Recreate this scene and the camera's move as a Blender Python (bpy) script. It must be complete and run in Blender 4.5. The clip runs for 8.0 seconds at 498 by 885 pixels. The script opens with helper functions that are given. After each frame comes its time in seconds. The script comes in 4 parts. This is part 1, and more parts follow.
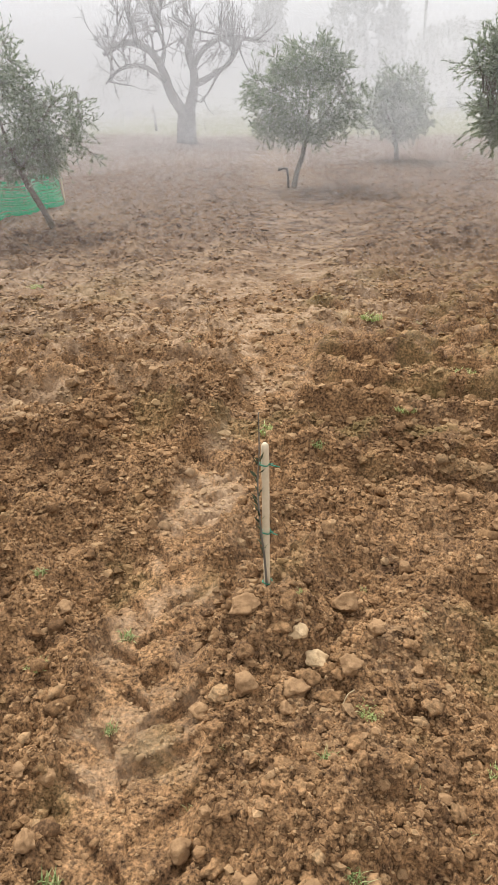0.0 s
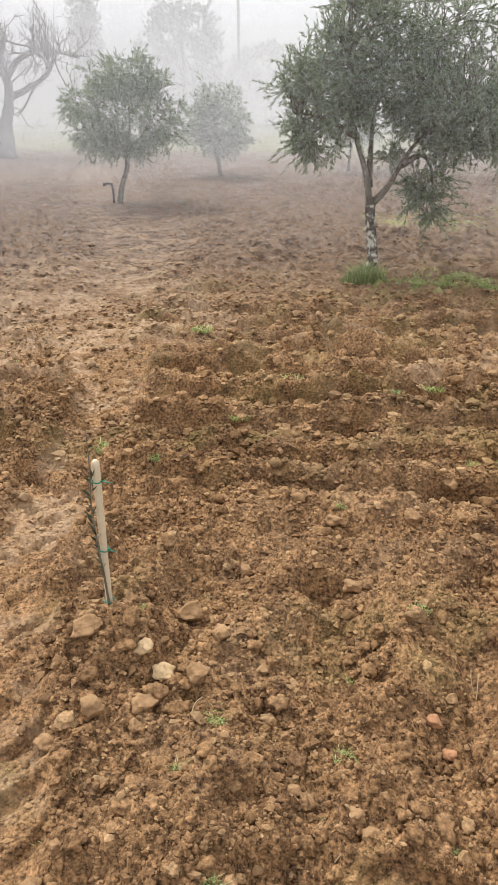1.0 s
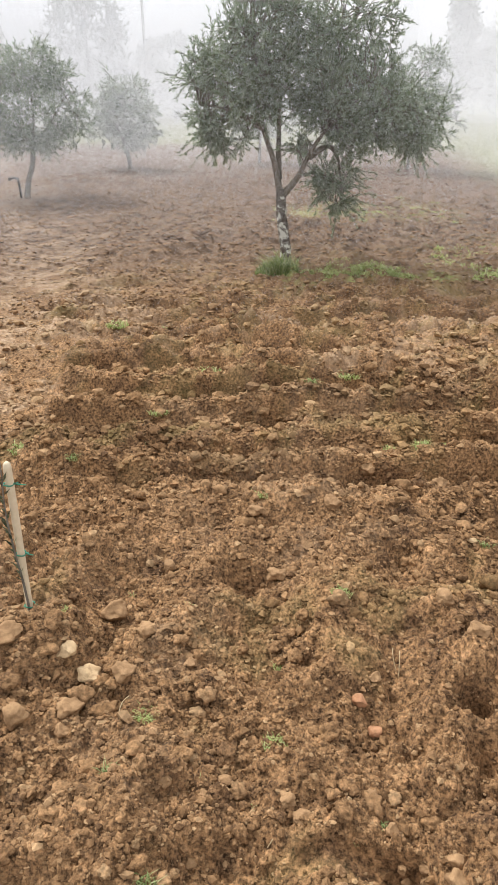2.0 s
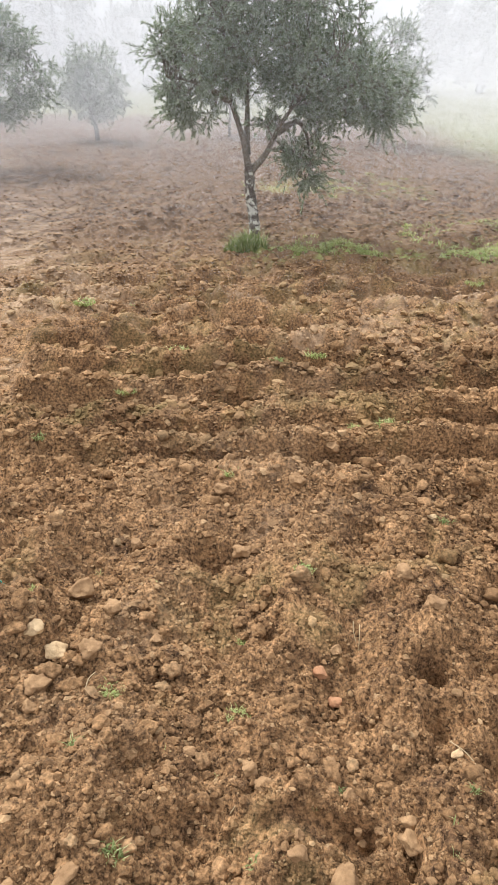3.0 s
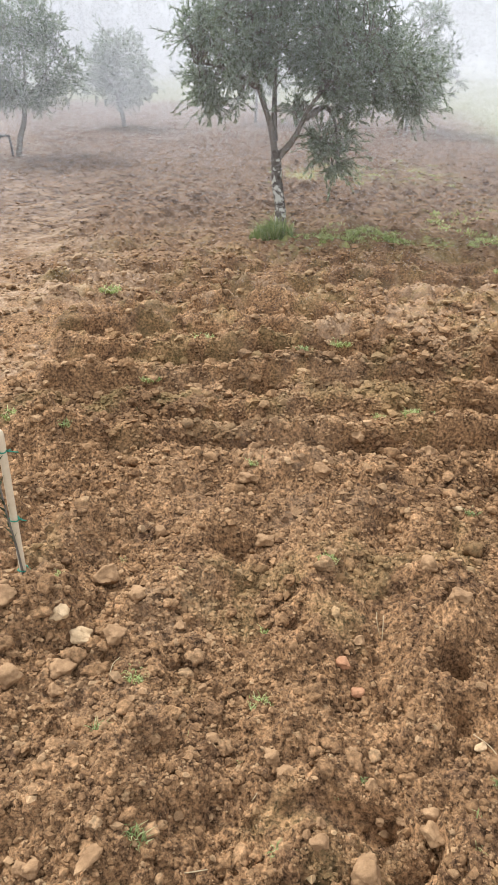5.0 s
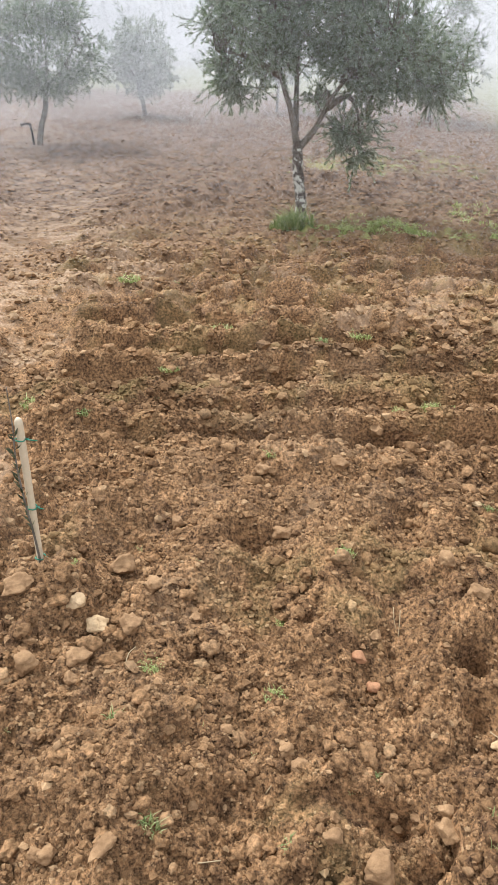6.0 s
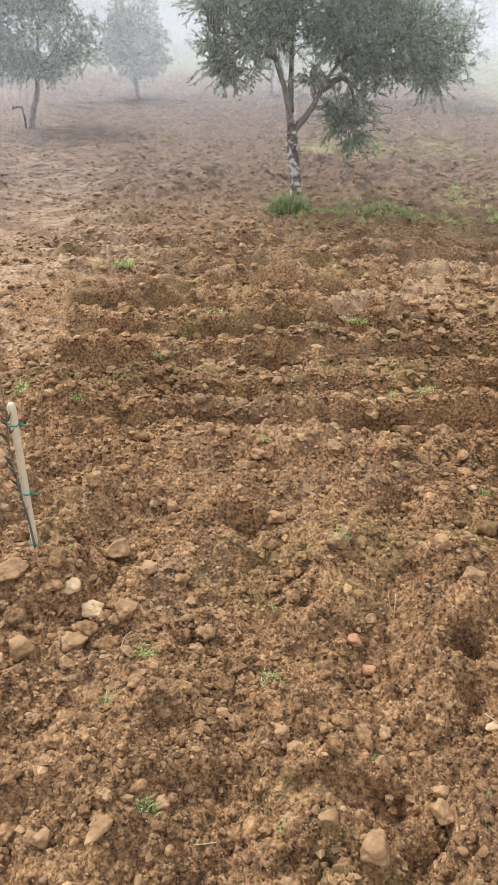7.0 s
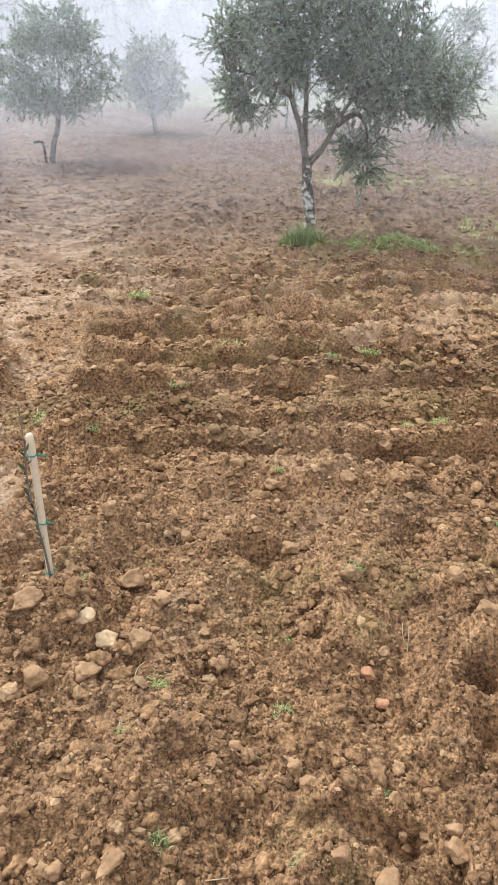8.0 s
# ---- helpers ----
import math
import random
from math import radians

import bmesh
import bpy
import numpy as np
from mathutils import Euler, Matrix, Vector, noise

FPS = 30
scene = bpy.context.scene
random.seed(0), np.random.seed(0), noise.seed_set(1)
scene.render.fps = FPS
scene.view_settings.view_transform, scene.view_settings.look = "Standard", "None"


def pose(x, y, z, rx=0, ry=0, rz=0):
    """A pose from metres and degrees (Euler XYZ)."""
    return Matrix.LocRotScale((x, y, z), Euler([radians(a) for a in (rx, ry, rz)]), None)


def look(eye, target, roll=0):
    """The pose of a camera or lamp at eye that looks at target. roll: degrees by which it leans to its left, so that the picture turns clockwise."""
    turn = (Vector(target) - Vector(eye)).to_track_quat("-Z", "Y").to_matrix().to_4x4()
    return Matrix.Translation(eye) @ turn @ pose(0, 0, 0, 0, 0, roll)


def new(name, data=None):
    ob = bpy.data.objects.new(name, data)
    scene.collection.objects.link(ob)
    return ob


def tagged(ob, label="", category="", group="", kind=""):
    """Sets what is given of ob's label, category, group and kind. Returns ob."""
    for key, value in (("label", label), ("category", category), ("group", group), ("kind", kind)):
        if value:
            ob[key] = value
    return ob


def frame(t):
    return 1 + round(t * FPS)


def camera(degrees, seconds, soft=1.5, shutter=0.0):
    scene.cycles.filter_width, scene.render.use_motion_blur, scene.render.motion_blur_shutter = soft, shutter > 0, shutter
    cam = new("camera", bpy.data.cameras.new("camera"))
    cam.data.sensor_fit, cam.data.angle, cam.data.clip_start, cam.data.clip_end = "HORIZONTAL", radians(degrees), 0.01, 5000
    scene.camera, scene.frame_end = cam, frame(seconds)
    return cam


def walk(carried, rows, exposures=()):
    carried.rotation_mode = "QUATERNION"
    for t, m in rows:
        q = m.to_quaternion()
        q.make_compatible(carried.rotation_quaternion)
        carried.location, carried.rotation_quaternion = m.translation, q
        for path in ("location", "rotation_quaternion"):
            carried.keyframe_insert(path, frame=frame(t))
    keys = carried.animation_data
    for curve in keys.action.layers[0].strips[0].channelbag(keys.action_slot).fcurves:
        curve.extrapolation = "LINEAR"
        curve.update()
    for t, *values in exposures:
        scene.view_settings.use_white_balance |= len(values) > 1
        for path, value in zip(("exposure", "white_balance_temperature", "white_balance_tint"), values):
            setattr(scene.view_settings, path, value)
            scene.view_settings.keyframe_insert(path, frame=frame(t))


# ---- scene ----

# ======== camera ========
cam = camera(38.0, 8.0, soft=0.8)
PATH = [
    (0.0, (0.0000, -0.0000, 1.4889), (0.0000, 1.7975, 0.6120), -2.39),
    (0.5, (0.0391, -0.0130, 1.4922), (0.2970, 1.7717, 0.6273), -1.56),
    (1.0, (0.0500, -0.0204, 1.4881), (0.4668, 1.7393, 0.6339), -0.91),
    (1.5, (0.0646, -0.0283, 1.4880), (0.5737, 1.7070, 0.6340), -0.92),
    (2.0, (0.0751, -0.0277, 1.4829), (0.6867, 1.6648, 0.6104), -0.80),
    (2.2, (0.0812, -0.0274, 1.4781), (0.7239, 1.6464, 0.5919), -0.80),
    (3.3, (0.0908, -0.0680, 1.5177), (0.7625, 1.5647, 0.5779), 0.18),
    (3.5, (0.0869, -0.0641, 1.5162), (0.7461, 1.5743, 0.5776), 0.32),
    (4.0, (0.0834, -0.0589, 1.5150), (0.7201, 1.5869, 0.5738), 0.08),
    (5.5, (0.0825, -0.0475, 1.5094), (0.6710, 1.5975, 0.5360), -0.08),
    (6.0, (0.0797, -0.0412, 1.5075), (0.6429, 1.6074, 0.5251), -0.04),
    (6.5, (0.0776, -0.0374, 1.5033), (0.6291, 1.6075, 0.5082), -0.02),
    (7.0, (0.0854, -0.0367, 1.4969), (0.6525, 1.5902, 0.4812), -0.10),
    (7.5, (0.0905, -0.0391, 1.4966), (0.6740, 1.5800, 0.4779), 0.07),
    (8.0, (0.0801, -0.0492, 1.5190), (0.6235, 1.6249, 0.5693), -0.41),
]
EXPOSURES = [(0.0, -0.02, 6550, 10), (2.0, 0.09, 6400, 10), (3.5, 0.22, 6200, 10), (5.5, 0.20, 6050, 10), (7.0, 0.15, 6100, 10), (8.0, 0.25, 5850, 10)]
walk(cam, [(t, look(eye, target, roll)) for t, eye, target, roll in PATH], EXPOSURES)

# ======== light: a white sky over fog, with a wide weak sun ========
SUN_AZ, SUN_EL = -22.0, 50.0  # degrees; azimuth to the right of +y
world = bpy.data.worlds.new("overcast")
scene.world = world
world.use_nodes = True
wn, wl = world.node_tree.nodes, world.node_tree.links
wn.clear()
sky = wn.new("ShaderNodeTexSky")
sky.sky_type = "NISHITA"
sky.sun_disc = False
sky.sun_elevation, sky.sun_rotation = radians(SUN_EL), radians(SUN_AZ)
sky.air_density, sky.dust_density = 2.0, 8.0
cloud = wn.new("ShaderNodeMix")
cloud.data_type = "RGBA"
cloud.inputs["Factor"].default_value = 0.93
# an overcast sky is brighter overhead than at the horizon
way = wn.new("ShaderNodeTexCoord")
part_z = wn.new("ShaderNodeSeparateXYZ")
deck = wn.new("ShaderNodeValToRGB")
for spot, grey in ((0.03, 0.65), (0.060, 1.0), (0.10, 1.32), (0.40, 1.3)):
    deck.color_ramp.elements.new(spot).color = (grey, grey, grey * 1.02, 1)
deck.color_ramp.elements[0].color = (0.46, 0.46, 0.47, 1)
deck.color_ramp.elements[-1].color = (1.8, 1.8, 1.83, 1)
brighter = wn.new("ShaderNodeMix")
brighter.data_type, brighter.blend_type = "RGBA", "MULTIPLY"
brighter.inputs["Factor"].default_value = 1.0
brighter.inputs["B"].default_value = (11.9, 12.0, 12.2, 1)
wl.new(way.outputs["Generated"], part_z.inputs["Vector"])
wl.new(part_z.outputs["Z"], deck.inputs["Fac"])
wl.new(deck.outputs["Color"], brighter.inputs["A"])
wl.new(brighter.outputs["Result"], cloud.inputs["B"])
wbg = wn.new("ShaderNodeBackground")
wbg.inputs["Strength"].default_value = 0.08
wout = wn.new("ShaderNodeOutputWorld")
wl.new(sky.outputs["Color"], cloud.inputs["A"])
wl.new(cloud.outputs["Result"], wbg.inputs["Color"])
wl.new(wbg.outputs["Background"], wout.inputs["Surface"])

sun_data = bpy.data.lights.new("sun", "SUN")
sun_data.energy, sun_data.angle, sun_data.color = 3.7, radians(15), (1.0, 0.975, 0.935)
sun = new("sun", sun_data)
sa, se = radians(SUN_AZ), radians(SUN_EL)
sun.matrix_world = look((20 * math.sin(sa) * math.cos(se), 20 * math.cos(sa) * math.cos(se), 20 * math.sin(se)), (0, 0, 0))


# ======== materials ========
def material(name):
    m = bpy.data.materials.new(name)
    m.use_nodes = True
    nt = m.node_tree
    return m, nt, nt.nodes["Principled BSDF"]


def noise_node(nt, scale, detail=4.0, rough=0.6, coord=None):
    n = nt.nodes.new("ShaderNodeTexNoise")
    n.inputs["Scale"].default_value = scale
    n.inputs["Detail"].default_value = detail
    n.inputs["Roughness"].default_value = rough
    if coord is not None:
        nt.links.new(coord, n.inputs["Vector"])
    return n.outputs["Fac"]


def ramp_node(nt, fac, stops):
    n = nt.nodes.new("ShaderNodeValToRGB")
    el = n.color_ramp.elements
    while len(el) < len(stops):
        el.new(0.5)
    for e, (p, c) in zip(el, stops):
        e.position, e.color = p, (*c, 1) if len(c) == 3 else c
    nt.links.new(fac, n.inputs["Fac"])
    return n.outputs["Color"]


def mix_node(nt, fac, a, b, blend="MIX"):
    n = nt.nodes.new("ShaderNodeMix")
    n.data_type, n.blend_type = "RGBA", blend
    for sock, v in (("Factor", fac), ("A", a), ("B", b)):
        if isinstance(v, bpy.types.NodeSocket):
            nt.links.new(v, n.inputs[sock])
        elif sock == "Factor":
            n.inputs[sock].default_value = v
        else:
            n.inputs[sock].default_value = (*v, 1)
    return n.outputs["Result"]


def math_node(nt, op, a, b=0.0, clamp=False):
    n = nt.nodes.new("ShaderNodeMath")
    n.operation, n.use_clamp = op, clamp
    for k, v in ((0, a), (1, b)):
        if isinstance(v, bpy.types.NodeSocket):
            nt.links.new(v, n.inputs[k])
        else:
            n.inputs[k].default_value = v
    return n.outputs[0]


def bump_node(nt, bsdf, height, strength, distance):
    n = nt.nodes.new("ShaderNodeBump")
    n.inputs["Strength"].default_value, n.inputs["Distance"].default_value = strength, distance
    nt.links.new(height, n.inputs["Height"])
    nt.links.new(n.outputs["Normal"], bsdf.inputs["Normal"])


def place_coord(nt):
    return nt.nodes.new("ShaderNodeNewGeometry").outputs["Position"]


def island_random(nt):
    return nt.nodes.new("ShaderNodeNewGeometry").outputs["Random Per Island"]


def object_random(nt):
    return nt.nodes.new("ShaderNodeObjectInfo").outputs["Random"]


def attr_node(nt, name):
    n = nt.nodes.new("ShaderNodeAttribute")
    n.attribute_name = name
    return n.outputs["Fac"]


SOIL_DARK, SOIL_MID, SOIL_PALE = (0.085, 0.047, 0.025), (0.229, 0.130, 0.061), (0.52, 0.37, 0.215)


def soil_colour(nt, co):
    grain = ramp_node(nt, noise_node(nt, 9.0, 9.0, 0.72, co), [(0.36, SOIL_DARK), (0.54, SOIL_MID), (0.72, (0.38, 0.222, 0.111))])
    damp = noise_node(nt, 1.7, 4.0, 0.6, co)
    col = mix_node(nt, ramp_node(nt, damp, [(0.38, (0, 0, 0)), (0.62, (0.55, 0.55, 0.55))]), grain, SOIL_MID)
    crumb = ramp_node(nt, noise_node(nt, 75.0, 5.0, 0.75, co), [(0.38, (0.22, 0.21, 0.21)), (0.5, (0.97, 0.97, 0.97)), (0.66, (2.1, 2.1, 2.1))])
    col = mix_node(nt, 1.0, col, crumb, "MULTIPLY")
    speck = ramp_node(nt, noise_node(nt, 160.0, 3.0, 0.6, co), [(0.60, (0, 0, 0)), (0.74, (0.6, 0.6, 0.6))])
    return mix_node(nt, speck, col, (0.40, 0.27, 0.16))


def make_soil():
    m, nt, b = material("ploughed_soil")
    co = place_coord(nt)
    col = soil_colour(nt, co)
    dryness = math_node(nt, "MULTIPLY", attr_node(nt, "dry"), ramp_node(nt, noise_node(nt, 14.0, 6.0, 0.7, co), [(0.36, (0.1,) * 3), (0.6, (1, 1, 1))]), True)
    dry_col = mix_node(nt, ramp_node(nt, noise_node(nt, 55.0, 6.0, 0.75, co), [(0.36, (0, 0, 0)), (0.64, (1, 1, 1))]), (0.215, 0.138, 0.084), (0.50, 0.355, 0.222))
    col = mix_node(nt, dryness, col, dry_col)
    col = mix_node(nt, attr_node(nt, "damp"), col, mix_node(nt, 1.0, col, (0.42, 0.39, 0.38), "MULTIPLY"))
    # soil greys with distance: haze put into the base colour
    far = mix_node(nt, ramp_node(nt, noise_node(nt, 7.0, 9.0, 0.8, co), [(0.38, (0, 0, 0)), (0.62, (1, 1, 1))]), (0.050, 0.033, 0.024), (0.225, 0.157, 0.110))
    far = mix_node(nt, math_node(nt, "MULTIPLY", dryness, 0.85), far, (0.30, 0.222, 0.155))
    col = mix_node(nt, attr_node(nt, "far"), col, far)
    col = mix_node(nt, math_node(nt, "MULTIPLY", attr_node(nt, "moss"), noise_node(nt, 45.0, 4.0, 0.7, co)), col, (0.25, 0.24, 0.08))
    turf = mix_node(nt, noise_node(nt, 60.0, 4.0, 0.7, co), (0.20, 0.215, 0.07), (0.42, 0.43, 0.18))
    col = mix_node(nt, attr_node(nt, "turf"), col, turf)
    meadow = mix_node(nt, noise_node(nt, 0.7, 6.0, 0.6, co), (0.15, 0.16, 0.085), (0.28, 0.27, 0.165))
    col = mix_node(nt, attr_node(nt, "meadow"), col, meadow)
    nt.links.new(col, b.inputs["Base Color"])
    b.inputs["Roughness"].default_value = 0.95
    b.inputs["Specular IOR Level"].default_value = 0.15
    h = math_node(nt, "ADD", noise_node(nt, 120.0, 6.0, 0.75, co), math_node(nt, "MULTIPLY", noise_node(nt, 420.0, 2.0, 0.6, co), 0.35))
    bump_node(nt, b, h, 0.6, 0.004)
    return m


def make_clod(name, each=False):
    m, nt, b = material(name)
    co = place_coord(nt)
    col = soil_colour(nt, co)
    tint = ramp_node(nt, object_random(nt) if each else island_random(nt), [(0.0, (0.085, 0.047, 0.024)), (0.45, (0.238, 0.136, 0.062)), (0.85, (0.375, 0.226, 0.112)), (1.0, (0.54, 0.37, 0.20))])
    col = mix_node(nt, 0.35 if each else 0.5, col, tint)
    if not each:
        col = mix_node(nt, math_node(nt, "MULTIPLY", attr_node(nt, "dry"), 0.75), col, mix_node(nt, noise_node(nt, 60.0, 4.0, 0.6, co), (0.34, 0.23, 0.135), SOIL_PALE))
        col = mix_node(nt, attr_node(nt, "damp"), col, mix_node(nt, 1.0, col, (0.42, 0.39, 0.38), "MULTIPLY"))
        # far clods take the same painted haze, a greyer mix
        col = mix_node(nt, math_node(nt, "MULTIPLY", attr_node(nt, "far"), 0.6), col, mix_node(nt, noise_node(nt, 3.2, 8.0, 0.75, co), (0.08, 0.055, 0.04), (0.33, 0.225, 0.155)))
        col = mix_node(nt, math_node(nt, "MULTIPLY", attr_node(nt, "moss"), noise_node(nt, 45.0, 4.0, 0.7, co)), col, (0.25, 0.24, 0.08))
    nt.links.new(col, b.inputs["Base Color"])
    b.inputs["Roughness"].default_value = 0.95
    b.inputs["Specular IOR Level"].default_value = 0.15
    bump_node(nt, b, noise_node(nt, 150.0, 6.0, 0.75, co), 0.6, 0.004)
    return m


def make_stone(name, a, c):
    m, nt, b = material(name)
    co = place_coord(nt)
    col = mix_node(nt, ramp_node(nt, noise_node(nt, 28.0, 7.0, 0.7, co), [(0.35, (0, 0, 0)), (0.65, (1, 1, 1))]), a, c)
    dirt = ramp_node(nt, noise_node(nt, 60.0, 5.0, 0.7, co), [(0.5, (0, 0, 0)), (0.7, (0.7, 0.7, 0.7))])
    nt.links.new(mix_node(nt, dirt, col, SOIL_MID), b.inputs["Base Color"])
    b.inputs["Roughness"].default_value = 0.85
    b.inputs["Specular IOR Level"].default_value = 0.25
    bump_node(nt, b, noise_node(nt, 130.0, 7.0, 0.75, co), 0.8, 0.004)
    return m


def make_leaf(name, stops, rough=0.55, shine=0.25, through_light=0.4):
    m, nt, b = material(name)
    col = ramp_node(nt, island_random(nt), stops)
    nt.links.new(col, b.inputs["Base Color"])
    b.inputs["Roughness"].default_value = rough
    b.inputs["Specular IOR Level"].default_value = shine
    tr = nt.nodes.new("ShaderNodeBsdfTranslucent")
    nt.links.new(col, tr.inputs["Color"])
    mx = nt.nodes.new("ShaderNodeMixShader")
    mx.inputs["Fac"].default_value = through_light
    nt.links.new(b.outputs["BSDF"], mx.inputs[1])
    nt.links.new(tr.outputs["BSDF"], mx.inputs[2])
    nt.links.new(mx.outputs["Shader"], nt.nodes["Material Output"].inputs["Surface"])
    return m


def make_bark(name, a, c, scale=30.0, lichen=None):
    m, nt, b = material(name)
    co = nt.nodes.new("ShaderNodeTexCoord").outputs["Object"]
    mp = nt.nodes.new("ShaderNodeMapping")
    mp.inputs["Scale"].default_value = (1, 1, 0.35)
    nt.links.new(co, mp.inputs["Vector"])
    v = mp.outputs["Vector"]
    n = noise_node(nt, scale, 8.0, 0.7, v)
    col = mix_node(nt, ramp_node(nt, n, [(0.35, (0, 0, 0)), (0.65, (1, 1, 1))]), a, c)
    if lichen:
        z = nt.nodes.new("ShaderNodeSeparateXYZ")
        nt.links.new(co, z.inputs["Vector"])
        low = math_node(nt, "LESS_THAN", z.outputs["Z"], lichen)
        patch = ramp_node(nt, noise_node(nt, 17.0, 7.0, 0.7, co), [(0.50, (0, 0, 0)), (0.55, (1, 1, 1))])
        col = mix_node(nt, math_node(nt, "MULTIPLY", low, patch), col, (0.56, 0.55, 0.48))
    nt.links.new(col, b.inputs["Base Color"])
    b.inputs["Roughness"].default_value = 0.9
    b.inputs["Specular IOR Level"].default_value = 0.2
    bump_node(nt, b, n, 0.9, 0.012)
    return m


def make_plain(name, a, c, scale, rough, shine=0.4):
    m, nt, b = material(name)
    co = place_coord(nt)
    n = noise_node(nt, scale, 5.0, 0.6, co)
    nt.links.new(mix_node(nt, n, a, c), b.inputs["Base Color"])
    b.inputs["Roughness"].default_value = rough
    b.inputs["Specular IOR Level"].default_value = shine
    bump_node(nt, b, n, 0.3, 0.002)
    return m


def make_mist():
    m = bpy.data.materials.new("mist")
    m.use_nodes = True
    nt = m.node_tree
    nt.nodes.clear()
    d, t = nt.nodes.new("ShaderNodeBsdfDiffuse"), nt.nodes.new("ShaderNodeBsdfTranslucent")
    for s in (d, t):
        s.inputs["Color"].default_value = (0.74, 0.74, 0.75, 1)
    mx, out = nt.nodes.new("ShaderNodeMixShader"), nt.nodes.new("ShaderNodeOutputMaterial")
    mx.inputs["Fac"].default_value = 0.2
    nt.links.new(d.outputs[0], mx.inputs[1])
    nt.links.new(t.outputs[0], mx.inputs[2])
    nt.links.new(mx.outputs[0], out.inputs["Surface"])
    return m


M_SOIL = make_soil()
M_CLOD = make_clod("soil_clod")
M_CLOD_ONE = make_clod("single_clod", True)
M_STONE = make_stone("pale_stone", (0.47, 0.315, 0.165), (0.64, 0.465, 0.27))
M_STONE_RED = make_stone("red_stone", (0.32, 0.150, 0.072), (0.42, 0.22, 0.115))
M_STONE_TAN = make_stone("tan_stone", (0.21, 0.120, 0.057), (0.39, 0.242, 0.122))
OLIVE_STOPS = [(0.0, (0.085, 0.112, 0.062)), (0.45, (0.195, 0.245, 0.150)), (0.8, (0.34, 0.40, 0.27)), (1.0, (0.53, 0.58, 0.44))]
M_LEAF = make_leaf("olive_leaf", OLIVE_STOPS, through_light=0.48)
M_LEAF_YOUNG = make_leaf("young_leaf", [(0.0, (0.035, 0.045, 0.025)), (1.0, (0.12, 0.135, 0.08))])
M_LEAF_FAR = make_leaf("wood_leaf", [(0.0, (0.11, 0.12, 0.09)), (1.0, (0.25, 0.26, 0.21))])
M_GRASS = make_leaf("grass_blade", [(0.0, (0.14, 0.19, 0.06)), (0.6, (0.27, 0.33, 0.12)), (1.0, (0.46, 0.46, 0.23))], 0.55, 0.3, 0.35)
M_PALE_GRASS = make_leaf("pale_grass_blade", [(0.0, (0.24, 0.32, 0.09)), (0.6, (0.40, 0.46, 0.17)), (1.0, (0.56, 0.54, 0.28))], 0.6, 0.3, 0.35)
M_STRAW = make_leaf("straw", [(0.0, (0.30, 0.22, 0.11)), (1.0, (0.55, 0.45, 0.28))], 0.7, 0.3, 0.2)
M_BARK = make_bark("olive_bark", (0.085, 0.072, 0.056), (0.25, 0.22, 0.18), 30.0)
M_BARK_LICHEN = make_bark("lichen_bark", (0.04, 0.032, 0.025), (0.16, 0.135, 0.11), 30.0, 0.66)
M_BARK_GREY = make_bark("grey_bark", (0.06, 0.052, 0.045), (0.15, 0.135, 0.12), 6.0)
M_STAKE = make_plain("peeled_wood", (0.50, 0.40, 0.26), (0.72, 0.62, 0.45), 40.0, 0.7)
M_TIE = make_plain("green_plastic", (0.01, 0.16, 0.10), (0.03, 0.26, 0.17), 20.0, 0.4)
M_NET = make_plain("green_net", (0.0, 0.36, 0.14), (0.02, 0.58, 0.29), 12.0, 0.4)
M_BLACK = make_plain("black_pipe", (0.02, 0.02, 0.02), (0.06, 0.055, 0.05), 20.0, 0.5)
M_POLE = make_plain("weathered_wood", (0.10, 0.09, 0.08), (0.20, 0.18, 0.16), 8.0, 0.9)
M_MIST = make_mist()


# ======== mesh helpers ========
def mesh_of(name, verts, faces, mat, smooth=False):
    me = bpy.data.meshes.new(name)
    me.from_pydata(verts, [], faces)
    me.materials.append(mat)
    if smooth:
        me.shade_smooth()
    me.update()
    return me


def part(name, verts, faces, mat, parent, label="", smooth=False):
    ob = new(name, mesh_of(name, verts, faces, mat, smooth))
    ob.parent = parent
    return tagged(ob, label) if label else ob


def part_mesh(name, me, parent, label=""):
    ob = new(name, me)
    ob.parent = parent
    return tagged(ob, label) if label else ob


def tube(pts, radii, seg, verts, faces, wobble=0.0, rng=None):
    """Adds a closed, tapered tube along pts."""
    pts = [Vector(p) for p in pts]
    base = len(verts)
    side = Vector((1, 0, 0))
    for i, p in enumerate(pts):
        d = (pts[min(i + 1, len(pts) - 1)] - pts[max(i - 1, 0)]).normalized()
        if abs(d.dot(side)) > 0.95:
            side = Vector((0, 1, 0))
        u = (side - d * side.dot(d)).normalized()
        v = d.cross(u)
        side = u
        for k in range(seg):
            a = 2 * math.pi * k / seg
            r = radii[i] * (1 + (rng.uniform(-wobble, wobble) if rng else 0))
            verts.append(tuple(p + (u * math.cos(a) + v * math.sin(a)) * r))
    for i in range(len(pts) - 1):
        for k in range(seg):
            k2 = (k + 1) % seg
            faces.append((base + i * seg + k, base + i * seg + k2, base + (i + 1) * seg + k2, base + (i + 1) * seg + k))
    faces.append(tuple(base + k for k in reversed(range(seg))))
    faces.append(tuple(base + (len(pts) - 1) * seg + k for k in range(seg)))


